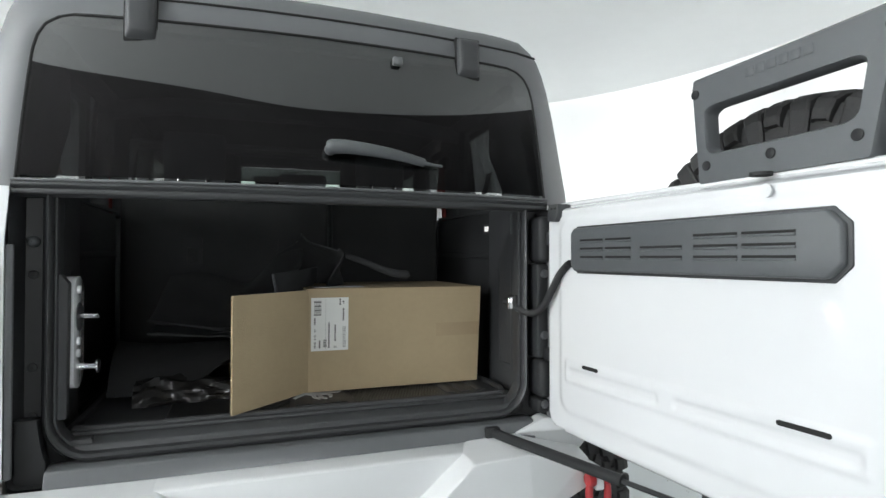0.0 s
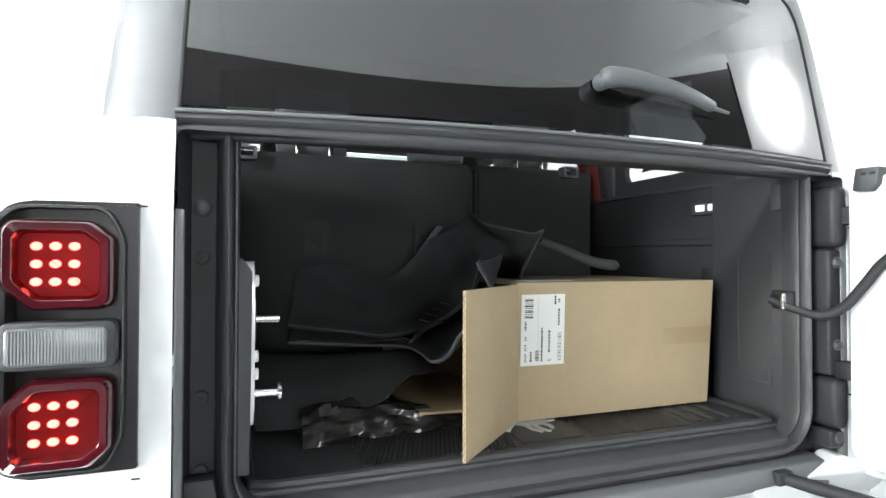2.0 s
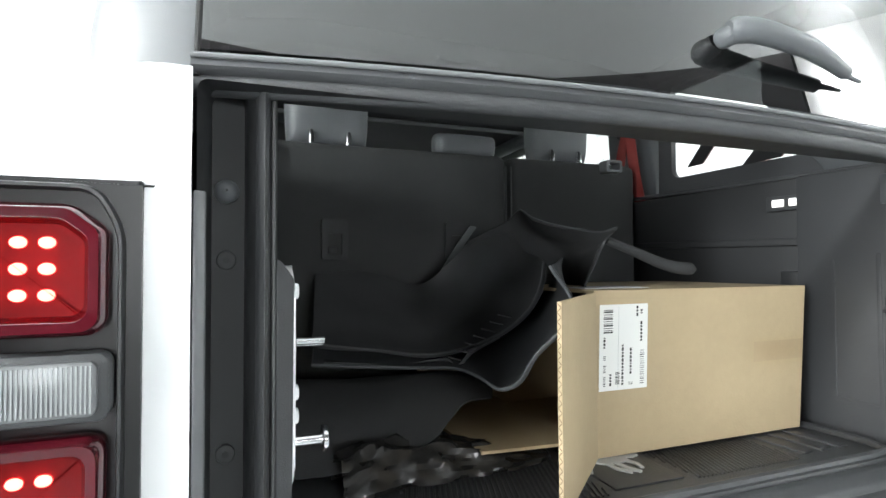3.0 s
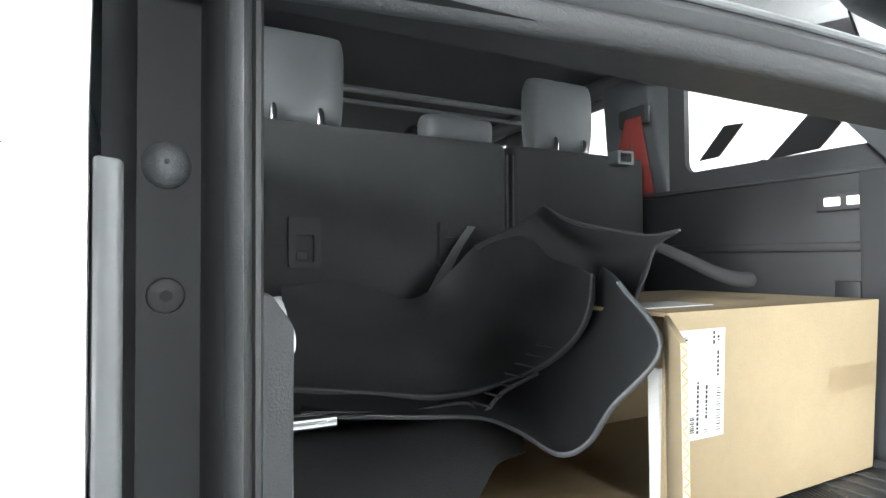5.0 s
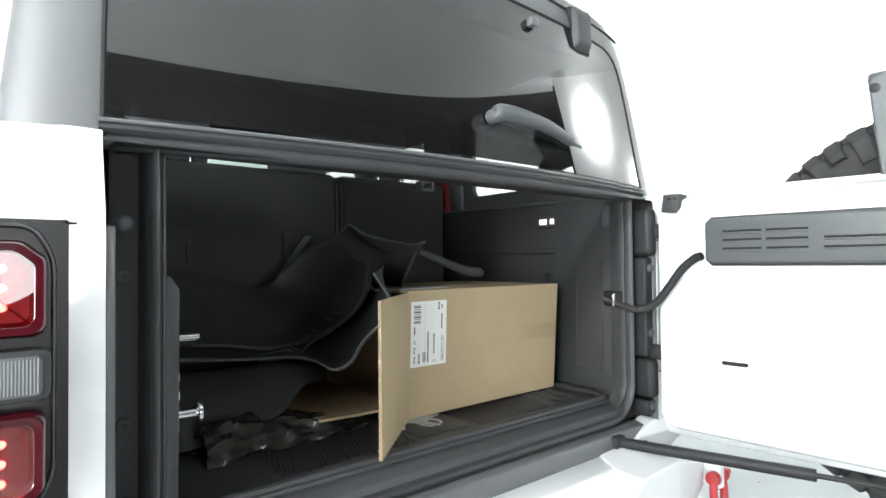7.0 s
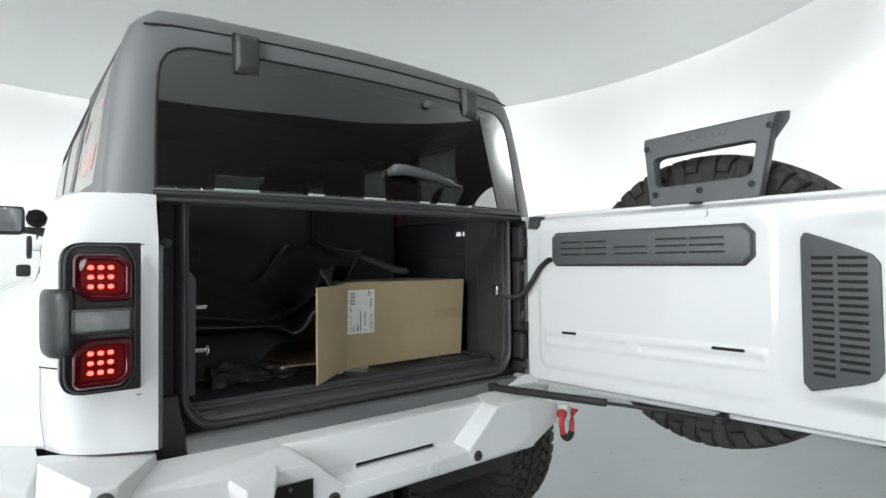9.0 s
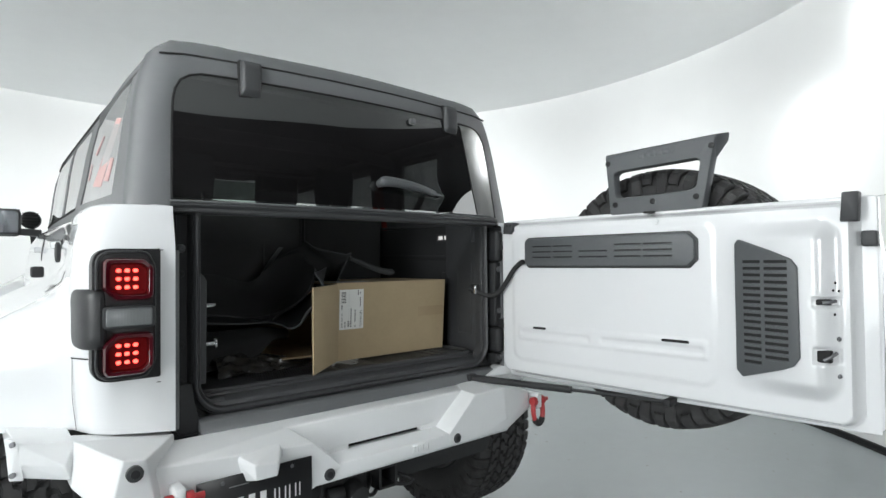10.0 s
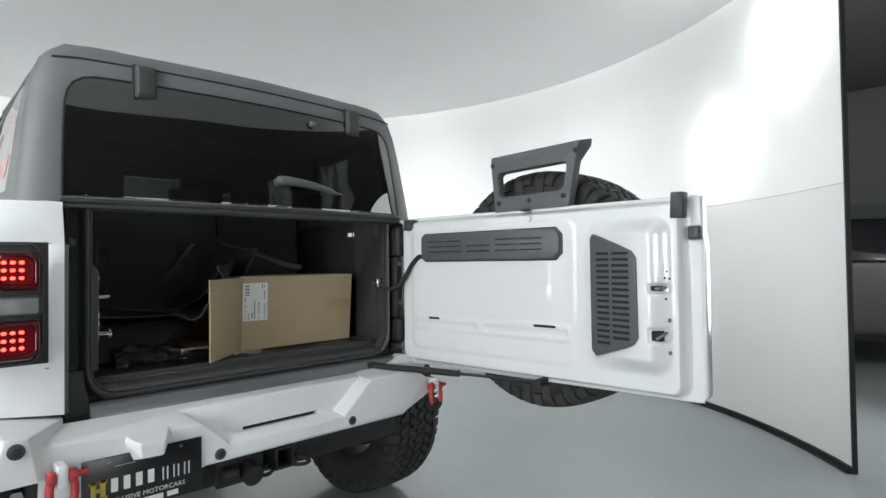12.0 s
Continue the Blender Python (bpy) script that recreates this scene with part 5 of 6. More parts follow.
def tread_mesh(R, W, n=52):
    """Interlocking zigzag blocks over the crown and chunky lugs down the shoulders."""
    bm = bmesh.new()
    step = 2 * math.pi / n
    for i in range(n):
        a = step * i
        for k in range(4):
            h0, h1 = -0.325 + 0.1645 * k, -0.325 + 0.1645 * k + 0.138
            hm = (h0 + h1) / 2
            aa = a + (0.5 if k % 2 else 0.0) * step
            w, z = step * 0.36, step * (0.20 if k % 2 else -0.20)
            top, base = [], []
            # a Z-shaped block: its two halves are shifted against each other
            for da, dh in ((-w - z, h0), (w - z, h0), (w - z, hm - 0.015), (w + z, hm + 0.015), (w + z, h1), (-w + z, h1), (-w + z, hm + 0.015), (-w - z, hm - 0.015)):
                t = aa + da
                base.append(bm.verts.new((0.952 * R * math.cos(t), 0.952 * R * math.sin(t), dh * W)))
                rr = (0.998 - 0.06 * dh * dh) * R
                t = aa + da * 0.93
                top.append(bm.verts.new((rr * math.cos(t), rr * math.sin(t), (hm + (dh - hm) * 0.93) * W)))
            bm.faces.new(top)
            for j in range(8):
                bm.faces.new((base[j], base[(j + 1) % 8], top[(j + 1) % 8], top[j]))
        for s in (-1, 1):
            aa = a + (0.25 if s > 0 else 0.7) * step
            w = step * (0.40 if i % 2 else 0.36)
            long = 0.80 if i % 2 else 0.87
            q = []
            for da in (-1, -0.75, 0.75, 1):
                lift = 0.0 if abs(da) < 0.9 else 0.010
                for r, h in ((0.93 * R, 0.345), (0.990 * R, 0.345), (0.978 * R, 0.44), (0.950 * R, 0.510), (0.91 * R, 0.532), (long * R, 0.522 if i % 2 else 0.535), ((long - 0.01) * R, 0.48)):
                    t = aa + da * w + (0.25 * step if h > 0.5 and i % 2 else 0.0) * (h - 0.5) * 20
                    q.append(bm.verts.new(((r - lift * R) * math.cos(t), (r - lift * R) * math.sin(t), s * (h - lift) * W)))
            for m in range(3):
                for j in range(7):
                    bm.faces.new((q[7 * m + j], q[7 * m + (j + 1) % 7], q[7 * m + 7 + (j + 1) % 7], q[7 * m + 7 + j]))
            bm.faces.new(q[:7])
            bm.faces.new(q[21:][::-1])
    bmesh.ops.recalc_face_normals(bm, faces=bm.faces[:])
    return bm


def rim_mesh(R, W):
    bm = bmesh.new()
    n = 48
    prof = [(0.62 * R, -0.36 * W), (0.585 * R, -0.34 * W), (0.57 * R, -0.1 * W), (0.57 * R, 0.2 * W), (0.59 * R, 0.34 * W), (0.63 * R, 0.40 * W), (0.62 * R, 0.36 * W)]
    add_grid(bm, [[(r * math.cos(2 * math.pi * i / n), r * math.sin(2 * math.pi * i / n), h) for r, h in prof] for i in range(n)], close_u=True)
    for k in range(6):
        add_box(bm, -0.035, 0.035, 0.04, 0.58 * R, 0.22 * W, 0.30 * W, 0.008, m=pose(0, 0, 0, 0, 0, 60 * k))
    cyl(bm, (0, 0, 0.18 * W), (0, 0, 1), 0.075, 0.13 * W, 24)
    return bm


TR, TW = 0.462, 0.315
first = None
for at, axis in ((gate(0.585, 0.30, 1.115), (1, 0, 0)), ((-0.885 + SKEW * 0.74, 0.74, 0.462), (-1, 0, 0)), ((0.885 + SKEW * 0.74, 0.74, 0.462), (1, 0, 0)), ((-0.885 + SKEW * 3.70, 3.70, 0.462), (-1, 0, 0)), ((0.885 + SKEW * 3.70, 3.70, 0.462), (1, 0, 0))):
    m = Matrix.Translation(at) @ Vector(axis).to_track_quat("Z", "Y").to_matrix().to_4x4()
    if first is None:
        first = part("spare_tyre", tyre_mesh(TR, TW), M_TYRE, car, "black off-road spare tyre on the tailgate")
        tread = part("tread", tread_mesh(TR, TW), M_TYRE, first, smooth=False)
        rim = part("rim", rim_mesh(TR, TW), M_BLACKTRIM, first, "black alloy rim")
        first.matrix_basis = m @ Matrix.Scale(0.97, 4)
        meshes = (first.data, tread.data, rim.data)
    else:
        t_ = new("road_tyre", meshes[0])
        t_.parent = car
        t_.matrix_basis = m
        tagged(t_, "black off-road tyre standing on the floor")
        for nm, d in (("tread", meshes[1]), ("rim", meshes[2])):
            o = new(nm, d)
            o.parent = t_
        bm = bmesh.new()
        cyl(bm, (0, 0, -0.05 * TW), (0, 0, -1), 0.50 * TR, 0.10 * TW, 32, bevel=0.006)
        part("brake_drum", bm, M_BLACKTRIM, t_, "black brake drum")
part("spare_carrier", to_gate(join(box(0.40, 0.60, 0.10, 0.22, 0.98, 1.24, 0.02))), M_JAMB, tailgate, "black spare wheel carrier")

# ---- load space ----
part("load_floor", box(-0.555, 0.555, 0.07, 0.95, 0.80, 0.874, 0.004), M_CARPET, car, "black load floor")
MAT = 0.885
mat_ob = part("load_mat", join(box(-0.535, 0.535, 0.085, 0.90, 0.874, MAT, 0.004)), M_RUBBER, car, "black ribbed rubber load mat")
part("mat_lip", join(tube(smooth_path([(-0.515, 0.40, MAT + 0.004), (-0.515, 0.14, MAT + 0.004), (-0.50, 0.10, MAT + 0.004), (-0.44, 0.092, MAT + 0.004)], 6) + [Vector((0.44, 0.092, MAT + 0.004)), Vector((0.50, 0.10, MAT + 0.004)), Vector((0.518, 0.14, MAT + 0.004)), Vector((0.518, 0.70, MAT + 0.004))], 0.008, 8)), M_RUBBER, mat_ob)


def rib_field(x0, x1, y0, y1, slope, step=0.0085):
    """Slanting low ribs over a patch of the mat."""
    bm = bmesh.new()
    n = int((x1 - x0 + abs(slope) * (y1 - y0)) / step)
    for i in range(n):
        a = x0 - max(slope, 0) * (y1 - y0) + i * step
        ya, yb = y0, y1
        xa, xb = a, a + slope * (y1 - y0)
        if slope:
            if xa < x0:
                ya, xa = y0 + (x0 - xa) / slope, x0
            if xb > x1:
                yb, xb = y1 - (xb - x1) / slope, x1
        if yb - ya < 0.004:
            continue
        p = [(xa, ya), (xa + 0.0045, ya), (xb + 0.0045, yb), (xb, yb)]
        q = [bm.verts.new((x, y, MAT - 0.0005)) for x, y in p] + [bm.verts.new((x + (0.001 if k in (0, 3) else -0.001), y, MAT + 0.0028)) for k, (x, y) in enumerate(p)]
        bm.faces.new(q[4:])
        for j in range(4):
            bm.faces.new((q[j], q[(j + 1) % 4], q[4 + (j + 1) % 4], q[4 + j]))
    return bm


tagged(part("mat_ribs", rib_field(-0.34, -0.06, 0.135, 0.55, 0.35), M_RUBBER, mat_ob, smooth=False), kind="stuff")
tagged(part("mat_ribs", rib_field(0.105, 0.335, 0.135, 0.55, 0.35), M_RUBBER, mat_ob, smooth=False), kind="stuff")
part("mat_badge", prism([(-0.045, 0.145), (0.085, 0.145), (0.10, 0.33), (-0.03, 0.33)], "z", MAT - 0.001, MAT + 0.003, 0.001), M_RUBBER, mat_ob)
# grey emblem on the mat, as plain shapes
M_EMBLEM = mat("light_grey_rubber", (0.46, 0.47, 0.47), 0.6, vary=0.06, scale=30)
part("mat_emblem", join(*[prism([(x + 0.006, 0.287 - (0.285 - y) * 1.55) for x, y in p], "z", MAT + 0.002 + 0.0002 * i, MAT + 0.0052 + 0.0002 * i, 0.0008) for i, p in enumerate((
    [(-0.020, 0.262), (-0.005, 0.278), (0.020, 0.282), (0.045, 0.276), (0.055, 0.262), (0.045, 0.250), (0.020, 0.246), (-0.005, 0.250)],
    [(0.050, 0.272), (0.066, 0.280), (0.082, 0.270), (0.078, 0.260), (0.062, 0.256), (0.052, 0.258)],
    [(-0.002, 0.254), (0.008, 0.252), (0.006, 0.235), (0.018, 0.222), (0.012, 0.218), (-0.002, 0.232)],
    [(0.012, 0.250), (0.022, 0.249), (0.024, 0.232), (0.034, 0.220), (0.027, 0.217), (0.015, 0.230)],
    [(0.036, 0.252), (0.046, 0.254), (0.052, 0.238), (0.046, 0.226), (0.040, 0.228), (0.043, 0.238)],
    [(-0.020, 0.266), (-0.016, 0.258), (-0.034, 0.245), (-0.046, 0.232), (-0.052, 0.236), (-0.038, 0.255)]))]), M_EMBLEM, mat_ob, "light grey animal emblem", smooth=False)
for i in range(3):
    part("mat_bar", box(0.36 + 0.045 * i, 0.385 + 0.045 * i, 0.15, 0.42, MAT - 0.001, MAT + 0.003, 0.001), M_RUBBER, mat_ob)
part("sill_plate", prism([(0.046, 0.846), (0.052, 0.866), (0.075, 0.876), (0.10, 0.878), (0.10, 0.84)], "x", -0.50, 0.50, 0.003), M_TRIM, car, "dark sill plate")
part("floor_corner", prism([(-0.535, 0.86), (-0.535, 0.875), (-0.47, 0.878), (-0.462, 0.855)], "y", 0.055, 0.09, 0.002), M_TRIM, car)

# side trims: a rear panel, a deeper front panel, a ledge and a pillar cover
for s in (-1, 1):
    trim = part("side_trim", join(box(s * 0.548, s * 0.60, 0.085, 0.292, 0.86, 1.402, 0.008)), M_TRIM, car, "dark grey load space side trim")
    part("trim_recess", join(*[prism([(y, z) for y, z in q], "x", s * 0.5485, s * 0.5468, 0.0006) for q in (
        [(0.212, 0.955), (0.218, 0.955), (0.218, 1.225), (0.212, 1.225)], [(0.215, 0.948), (0.215, 0.955), (0.135, 0.955), (0.135, 0.948)], [(0.128, 0.945), (0.136, 0.945), (0.136, 1.235), (0.128, 1.235)])]), M_TRIM, trim)
    part("front_trim", join(box(s * 0.575, s * 0.62, 0.292, 0.84, 0.86, 1.405, 0.008)), M_BLACKTRIMPANEL, trim)
    part("trim_ledge", prism([(0.29, 1.255), (0.29, 1.272), (0.84, 1.28), (0.84, 1.262)], "x", s * 0.566, s * 0.60, 0.003), M_BLACKTRIMPANEL, trim)
    part("trim_ledge", prism([(0.30, 0.90), (0.30, 1.20), (0.345, 1.20), (0.345, 0.90)], "x", s * 0.568, s * 0.60, 0.004), M_BLACKTRIMPANEL, trim)
    part("belt_line", prism([(0.13, 1.3985), (0.13, 1.408), (0.84, 1.418), (0.84, 1.4085)], "x", s * 0.572, s * 0.72, 0.003), M_PLASTIC, trim)
    part("pillar_cover", hull([(s * 0.60, 0.41, 1.60), (s * 0.655, 0.41, 1.60), (s * 0.60, 0.26, 1.405), (s * 0.65, 0.26, 1.405), (s * 0.60, 0.10, 1.405), (s * 0.66, 0.10, 1.405), (s * 0.60, 0.215, 1.75), (s * 0.65, 0.225, 1.75), (s * 0.60, 0.41, 1.75), (s * 0.65, 0.41, 1.75)], 0.01), M_HEADREST, trim, "grey pillar cover")
    part("window_frame", ring_x(s * 0.66, s * 0.642, round_rect(0.17, 0.785, 1.40, 1.79, 0.01, 6), round_rect(0.215, 0.735, 1.466, 1.740, 0.03, 6)), M_TRIM, trim)
    part("trim_tab", box(s * 0.538, s * 0.549, 0.098, 0.122, 1.325, 1.380, 0.003), M_HEADREST, trim, "grey plastic tab")
    # cabin lamp
    if s > 0:
        cab = part("cargo_lamp", box(0.566, 0.578, 0.280, 0.375, 1.333, 1.366, 0.003), M_TRIM, trim, "lit cargo lamp in a dark rim")
        for y0 in (0.290, 0.330):
            part("lamp_lens", box(0.564, 0.5665, y0, y0 + 0.028, 1.342, 1.358, 0.002), M_LAMPWHITE, cab)
# left striker plate with bolts
strike = part("striker_plate", prism(round_rect(0.085, 0.165, 0.974, 1.217, (0.03, 0.03, 0.035, 0.035), 6), "x", -0.549, -0.510, 0.004), M_WHITE, car, "white striker plate with steel bolts")
for z in (1.20, 1.088, 1.062):
    bm = bmesh.new()
    cyl(bm, (-0.512, 0.112, z - 0.012), (1, 0, 0), 0.009, 0.0085, 14, bevel=0.002)
    part("plate_bolt", bm, M_WHITE, strike)
bm = bmesh.new()
cyl(bm, (-0.512, 0.125, 1.128), (1, 0, 0), 0.032, 0.004, 24, bevel=0.001)
part("striker_seat", bm, M_STEEL, strike)
for dz in (-0.006, 0.006):
    part("striker_loop", tube([(-0.535, 0.125 + dz, 1.130 - dz * 0.3), (-0.474, 0.125 + dz, 1.129 - dz * 0.3)], 0.0045, 10), M_CHROME, strike)
bm = bmesh.new()
cyl(bm, (-0.536, 0.122, 1.019), (1, 0, 0), 0.007, 0.062, 16)
cyl(bm, (-0.476, 0.122, 1.019), (1, 0, 0), 0.016, 0.006, 22, bevel=0.002)
part("striker_pin", bm, M_CHROME, strike)

# rear seats
for x0, x1, cat in ((-0.555, 0.127, "wide"), (0.135, 0.555, "narrow")):
    seat = part("rear_seat", box(x0, x1, 0.785, 0.91, 0.88, 1.508, 0.022, 4), M_SEAT, car, "black cloth back of the %s rear seat" % cat)
    part("seat_piping", tube([(x1 - 0.004 if x0 < 0 else x0 + 0.004, 0.787, 0.90), (x1 - 0.004 if x0 < 0 else x0 + 0.004, 0.787, 1.48)], 0.0025, 6), M_MATEDGE, seat)
    if x0 < 0:
        for x in (-0.333, -0.024):
            lt = part("seat_latch", ring_y(0.774, 0.788, round_rect(x - 0.030, x + 0.030, 1.232, 1.326, 0.006, 3), round_rect(x - 0.017, x + 0.017, 1.242, 1.292, 0.004, 3)), M_LATCH, seat, "black plastic anchor cover")
            # dark plate paints the shade inside the latch opening
            part("latch_recess", box(x - 0.02, x + 0.02, 0.783, 0.7845, 1.238, 1.299), M_GAP, lt, smooth=False)
            part("latch_tongue", box(x - 0.016, x + 0.004, 0.776, 0.784, 1.246, 1.262, 0.002), M_LATCH, lt)
    hx = 0.452 if x0 > 0 else -0.515
    part("release_loop", ring_y(0.752, 0.786, round_rect(hx - 0.027, hx + 0.027, 1.478, 1.512, 0.005, 3), round_rect(hx - 0.018, hx + 0.018, 1.485, 1.506, 0.003, 3)), M_HEADREST, seat, "grey release handle")
    for cx, w, h, z in (((-0.335, 0.108, 0.19, 1.512), (0.04, 0.092, 0.062, 1.510)) if x0 < 0 else ((0.338, 0.100, 0.185, 1.512),)):
        rows = []
        for k in range(13):
            t = math.pi * (k / 12 - 0.5)
            sy, sz = 0.045 * math.copysign(abs(math.cos(t)) ** 0.5, 1), math.sin(t)
            rows.append([(cx + w * (0.95 + 0.05 * sz - 0.10 * max(sz, 0) ** 2) * math.copysign(abs(math.cos(a)) ** 0.42, math.cos(a)), 0.875 + sy * math.copysign(abs(math.sin(a)) ** 0.6, math.sin(a)), z + h / 2 + h / 2 * math.copysign(abs(sz) ** 0.6, sz)) for a in [2 * math.pi * i / 28 for i in range(28)]])
        hr = part("headrest", grid(rows, close_v=True), M_HEADREST, seat, "grey vinyl headrest")
        if h > 0.1:
            for dx in (-0.045, 0.045):
                bm = bmesh.new()
                add_tube(bm, [(cx + dx, 0.826, 1.490), (cx + dx, 0.824, 1.532), (cx + dx, 0.828, 1.541), (cx + dx, 0.834, 1.545)], [0.0085, 0.0085, 0.0065, 0.002], 12)
                part("headrest_rod", bm, M_CHROME, seat)

# cabin: roof liner, cross bar, front seats, belt pillars, floor
part("roof_liner", skewed(box(-0.62, 0.62, 0.24, 2.20, 1.812, 1.824)), M_LINER, car, "dark roof liner", smooth=False)
roof_bar = part("roof_bar", tube([(-0.60, 0.84, 1.755), (-0.4, 0.84, 1.785), (0.4, 0.84, 1.785), (0.66, 0.84, 1.755)], 0.03, 14), M_HEADREST, car, "grey padded roof bar")
dome = part("dome_lamp", box(-0.06, 0.115, 0.800, 0.825, 1.748, 1.762, 0.005), M_VENT, roof_bar, "grey dome lamp on the roof bar")
for x in (-0.005, 0.055):
    part("dome_lens", box(x - 0.024, x + 0.024, 0.798, 0.815, 1.7455, 1.752, 0.002), M_CLEAR, dome)
part("roof_bar", tube([(-0.60, 1.27, 1.738), (0.68, 1.27, 1.738)], 0.010, 12), M_SILL, car, "grey roof cross bar")
part("roof_bar", tube([(-0.60, 1.29, 1.708), (0.68, 1.29, 1.708)], 0.007, 8), M_SILL, car)
for s in (-1, 1):
    part("roof_rail", skewed(tube([(s * 0.625, 0.32, 1.785), (s * 0.645, 2.55, 1.785)], 0.030, 12)), M_HEADREST, car, "grey padded roof rail")
    pill = part("belt_pillar", skewed(hull([(s * 0.622, 0.80, 1.40), (s * 0.665, 0.76, 1.40), (s * 0.615, 1.02, 1.40), (s * 0.70, 1.02, 1.40), (s * 0.612, 0.87, 1.79), (s * 0.66, 0.83, 1.79), (s * 0.605, 1.04, 1.79), (s * 0.69, 1.04, 1.79)], 0.010)), M_HEADREST, car, "grey belt pillar")
    part("belt_anchor", box(s * 0.598, s * 0.622, 0.825, 0.925, 1.615, 1.668, 0.008), M_JAMB, pill)
    for path in (((0.596, 0.860, 1.635), (0.594, 0.845, 1.56), (0.590, 0.825, 1.48), (0.585, 0.800, 1.39)), ((0.5945, 0.868, 1.635), (0.597, 0.895, 1.57), (0.600, 0.915, 1.50))):
        part("seat_belt", thicken(grid([[(s * x, y + d, z) for x, y, z in path] for d in (-0.022, -0.008, 0.008, 0.022)]), 0.0015), M_BELT, pill, "red woven seat belt")
    part("front_pillar", skewed(hull([(s * 0.64, 1.55, 1.40), (s * 0.70, 1.55, 1.40), (s * 0.64, 1.66, 1.40), (s * 0.70, 1.66, 1.40), (s * 0.64, 1.56, 1.79), (s * 0.69, 1.66, 1.79), (s * 0.69, 1.56, 1.79), (s * 0.64, 1.66, 1.79)], 0.008)), M_TRIM, car)
    part("door_lining", skewed(box(s * 0.66, s * 0.71, 0.84, 3.0, 0.85, 1.41, 0.01)), M_TRIM, car, "dark door lining")
    fs = part("front_seat", skewed(box(s * 0.36 - 0.24, s * 0.36 + 0.24, 1.75, 1.92, 0.9, 1.60, 0.05, 3)), M_SEAT, car, "black front seat back")
    part("front_headrest", skewed(box(s * 0.39 - 0.13, s * 0.39 + 0.13, 1.78, 1.88, 1.61, 1.80, 0.03, 3)), M_SEAT, fs)
part("cabin_floor", box(-0.70, 0.70, 0.86, 3.1, 0.70, 0.82), M_CARPET, car, smooth=False)
part("interior_mirror", hull([(-0.10, 2.60, 1.74), (0.20, 2.60, 1.74), (-0.12, 2.60, 1.80), (0.22, 2.60, 1.80), (-0.08, 2.64, 1.745), (0.18, 2.64, 1.745), (-0.09, 2.64, 1.80), (0.19, 2.64, 1.80)], 0.01), M_HOUSING, car, "black interior mirror")
part("dashboard", box(-0.66, 0.66, 2.75, 3.12, 1.05, 1.36, 0.04, 3), M_TRIM, car, "dark dashboard")

# ---- cardboard box with its flaps ----
X0, X1, Y0, Y1, Z0, Z1 = -0.008, 0.500, 0.244, 0.64, 0.892, 1.173
TH = 0.005
carton = empty("cardboard_box", (0, 0, 0), "open brown corrugated cardboard box lying on the load mat", "box")


def leaning(bm):
    """The box bulges and leans a little at its front."""
    for q in bm.verts:
        k = 1 - (q.co.z - Z0) / (Z1 - Z0)
        q.co.y += 0.012 * k - 0.004
        q.co.x -= 0.008 * k if q.co.x > 0.3 else 0.0
    return bm


for nm, dims in (("front_panel", (X0, X1, Y0, Y0 + TH, Z0, Z1)), ("back_panel", (X0, X1, Y1 - TH, Y1, Z0, Z1)), ("end_panel", (X1 - TH, X1, Y0 + TH, Y1 - TH, Z0, Z1)),
                 ("bottom_panel", (X0, X1 - TH, Y0 + TH, Y1 - TH, Z0, Z0 + TH)), ("top_panel", (X0, X1 - TH, Y0 + TH, Y1 - TH, Z1 - TH, Z1))):
    part(nm, leaning(box(*dims)), M_CARD, carton, smooth=False)
FX, FY = -0.196, 0.064
n_ = Vector((-(FY - Y0), FX - X0, 0)).normalized() * 0.0055
part("front_flap", prism([(X0, Y0), (FX, FY), (FX + n_.x, FY + n_.y), (X0 + n_.x, Y0 + n_.y)], "z", 0.897, Z1 - 0.003), M_CARD, carton, smooth=False)
bm = bmesh.new()
d_ = Vector((FX - X0, FY - Y0, 0)).normalized()
for i in range(46):
    z = 0.899 + i * 0.0059
    c = Vector((FX, FY, z)) + n_ * 0.5 + d_ * 0.0012
    w_ = n_ * (0.42 if i % 2 else -0.42)
    q = [bm.verts.new(c + w_ + Vector((0, 0, -0.0022))), bm.verts.new(c - w_ + Vector((0, 0, 0.003))), bm.verts.new(c - w_ + Vector((0, 0, 0.0048))), bm.verts.new(c + w_ + Vector((0, 0, -0.0004)))]
    bm.faces.new(q)
tagged(part("flap_corrugation", bm, M_CARDEDGE, carton, smooth=False), kind="stuff")
part("bottom_flap", prism([(X0, Y0 + 0.012), (-0.20, Y0 + 0.03), (-0.215, 0.60), (X0, 0.63)], "z", 0.918, 0.923), M_CARD, carton, smooth=False)
part("back_flap", prism([(X0, Y1 - 0.008), (-0.19, Y1 - 0.03), (-0.19, Y1 - 0.036), (X0, Y1 - 0.014)], "z", 0.905, 1.0), M_CARD, carton, smooth=False)
part("box_liner", box(-0.006, 0.002, Y0 + 0.012, Y0 + 0.03, 0.90, 1.10), M_PAPER, carton, "white foam liner edge", smooth=False)


def front_y(z):
    return Y0 - 0.0045 + 0.012 * (1 - (z - Z0) / (Z1 - Z0))


def on_front(x0, x1, z0, z1, material, name, lift=0.0006, parent=None, label=""):
    bm = grid([[(x0, front_y(z0) - lift, z0), (x1, front_y(z0) - lift, z0)], [(x0, front_y(z1) - lift, z1), (x1, front_y(z1) - lift, z1)]])
    return part(name, bm, material, parent or carton, label, smooth=False)


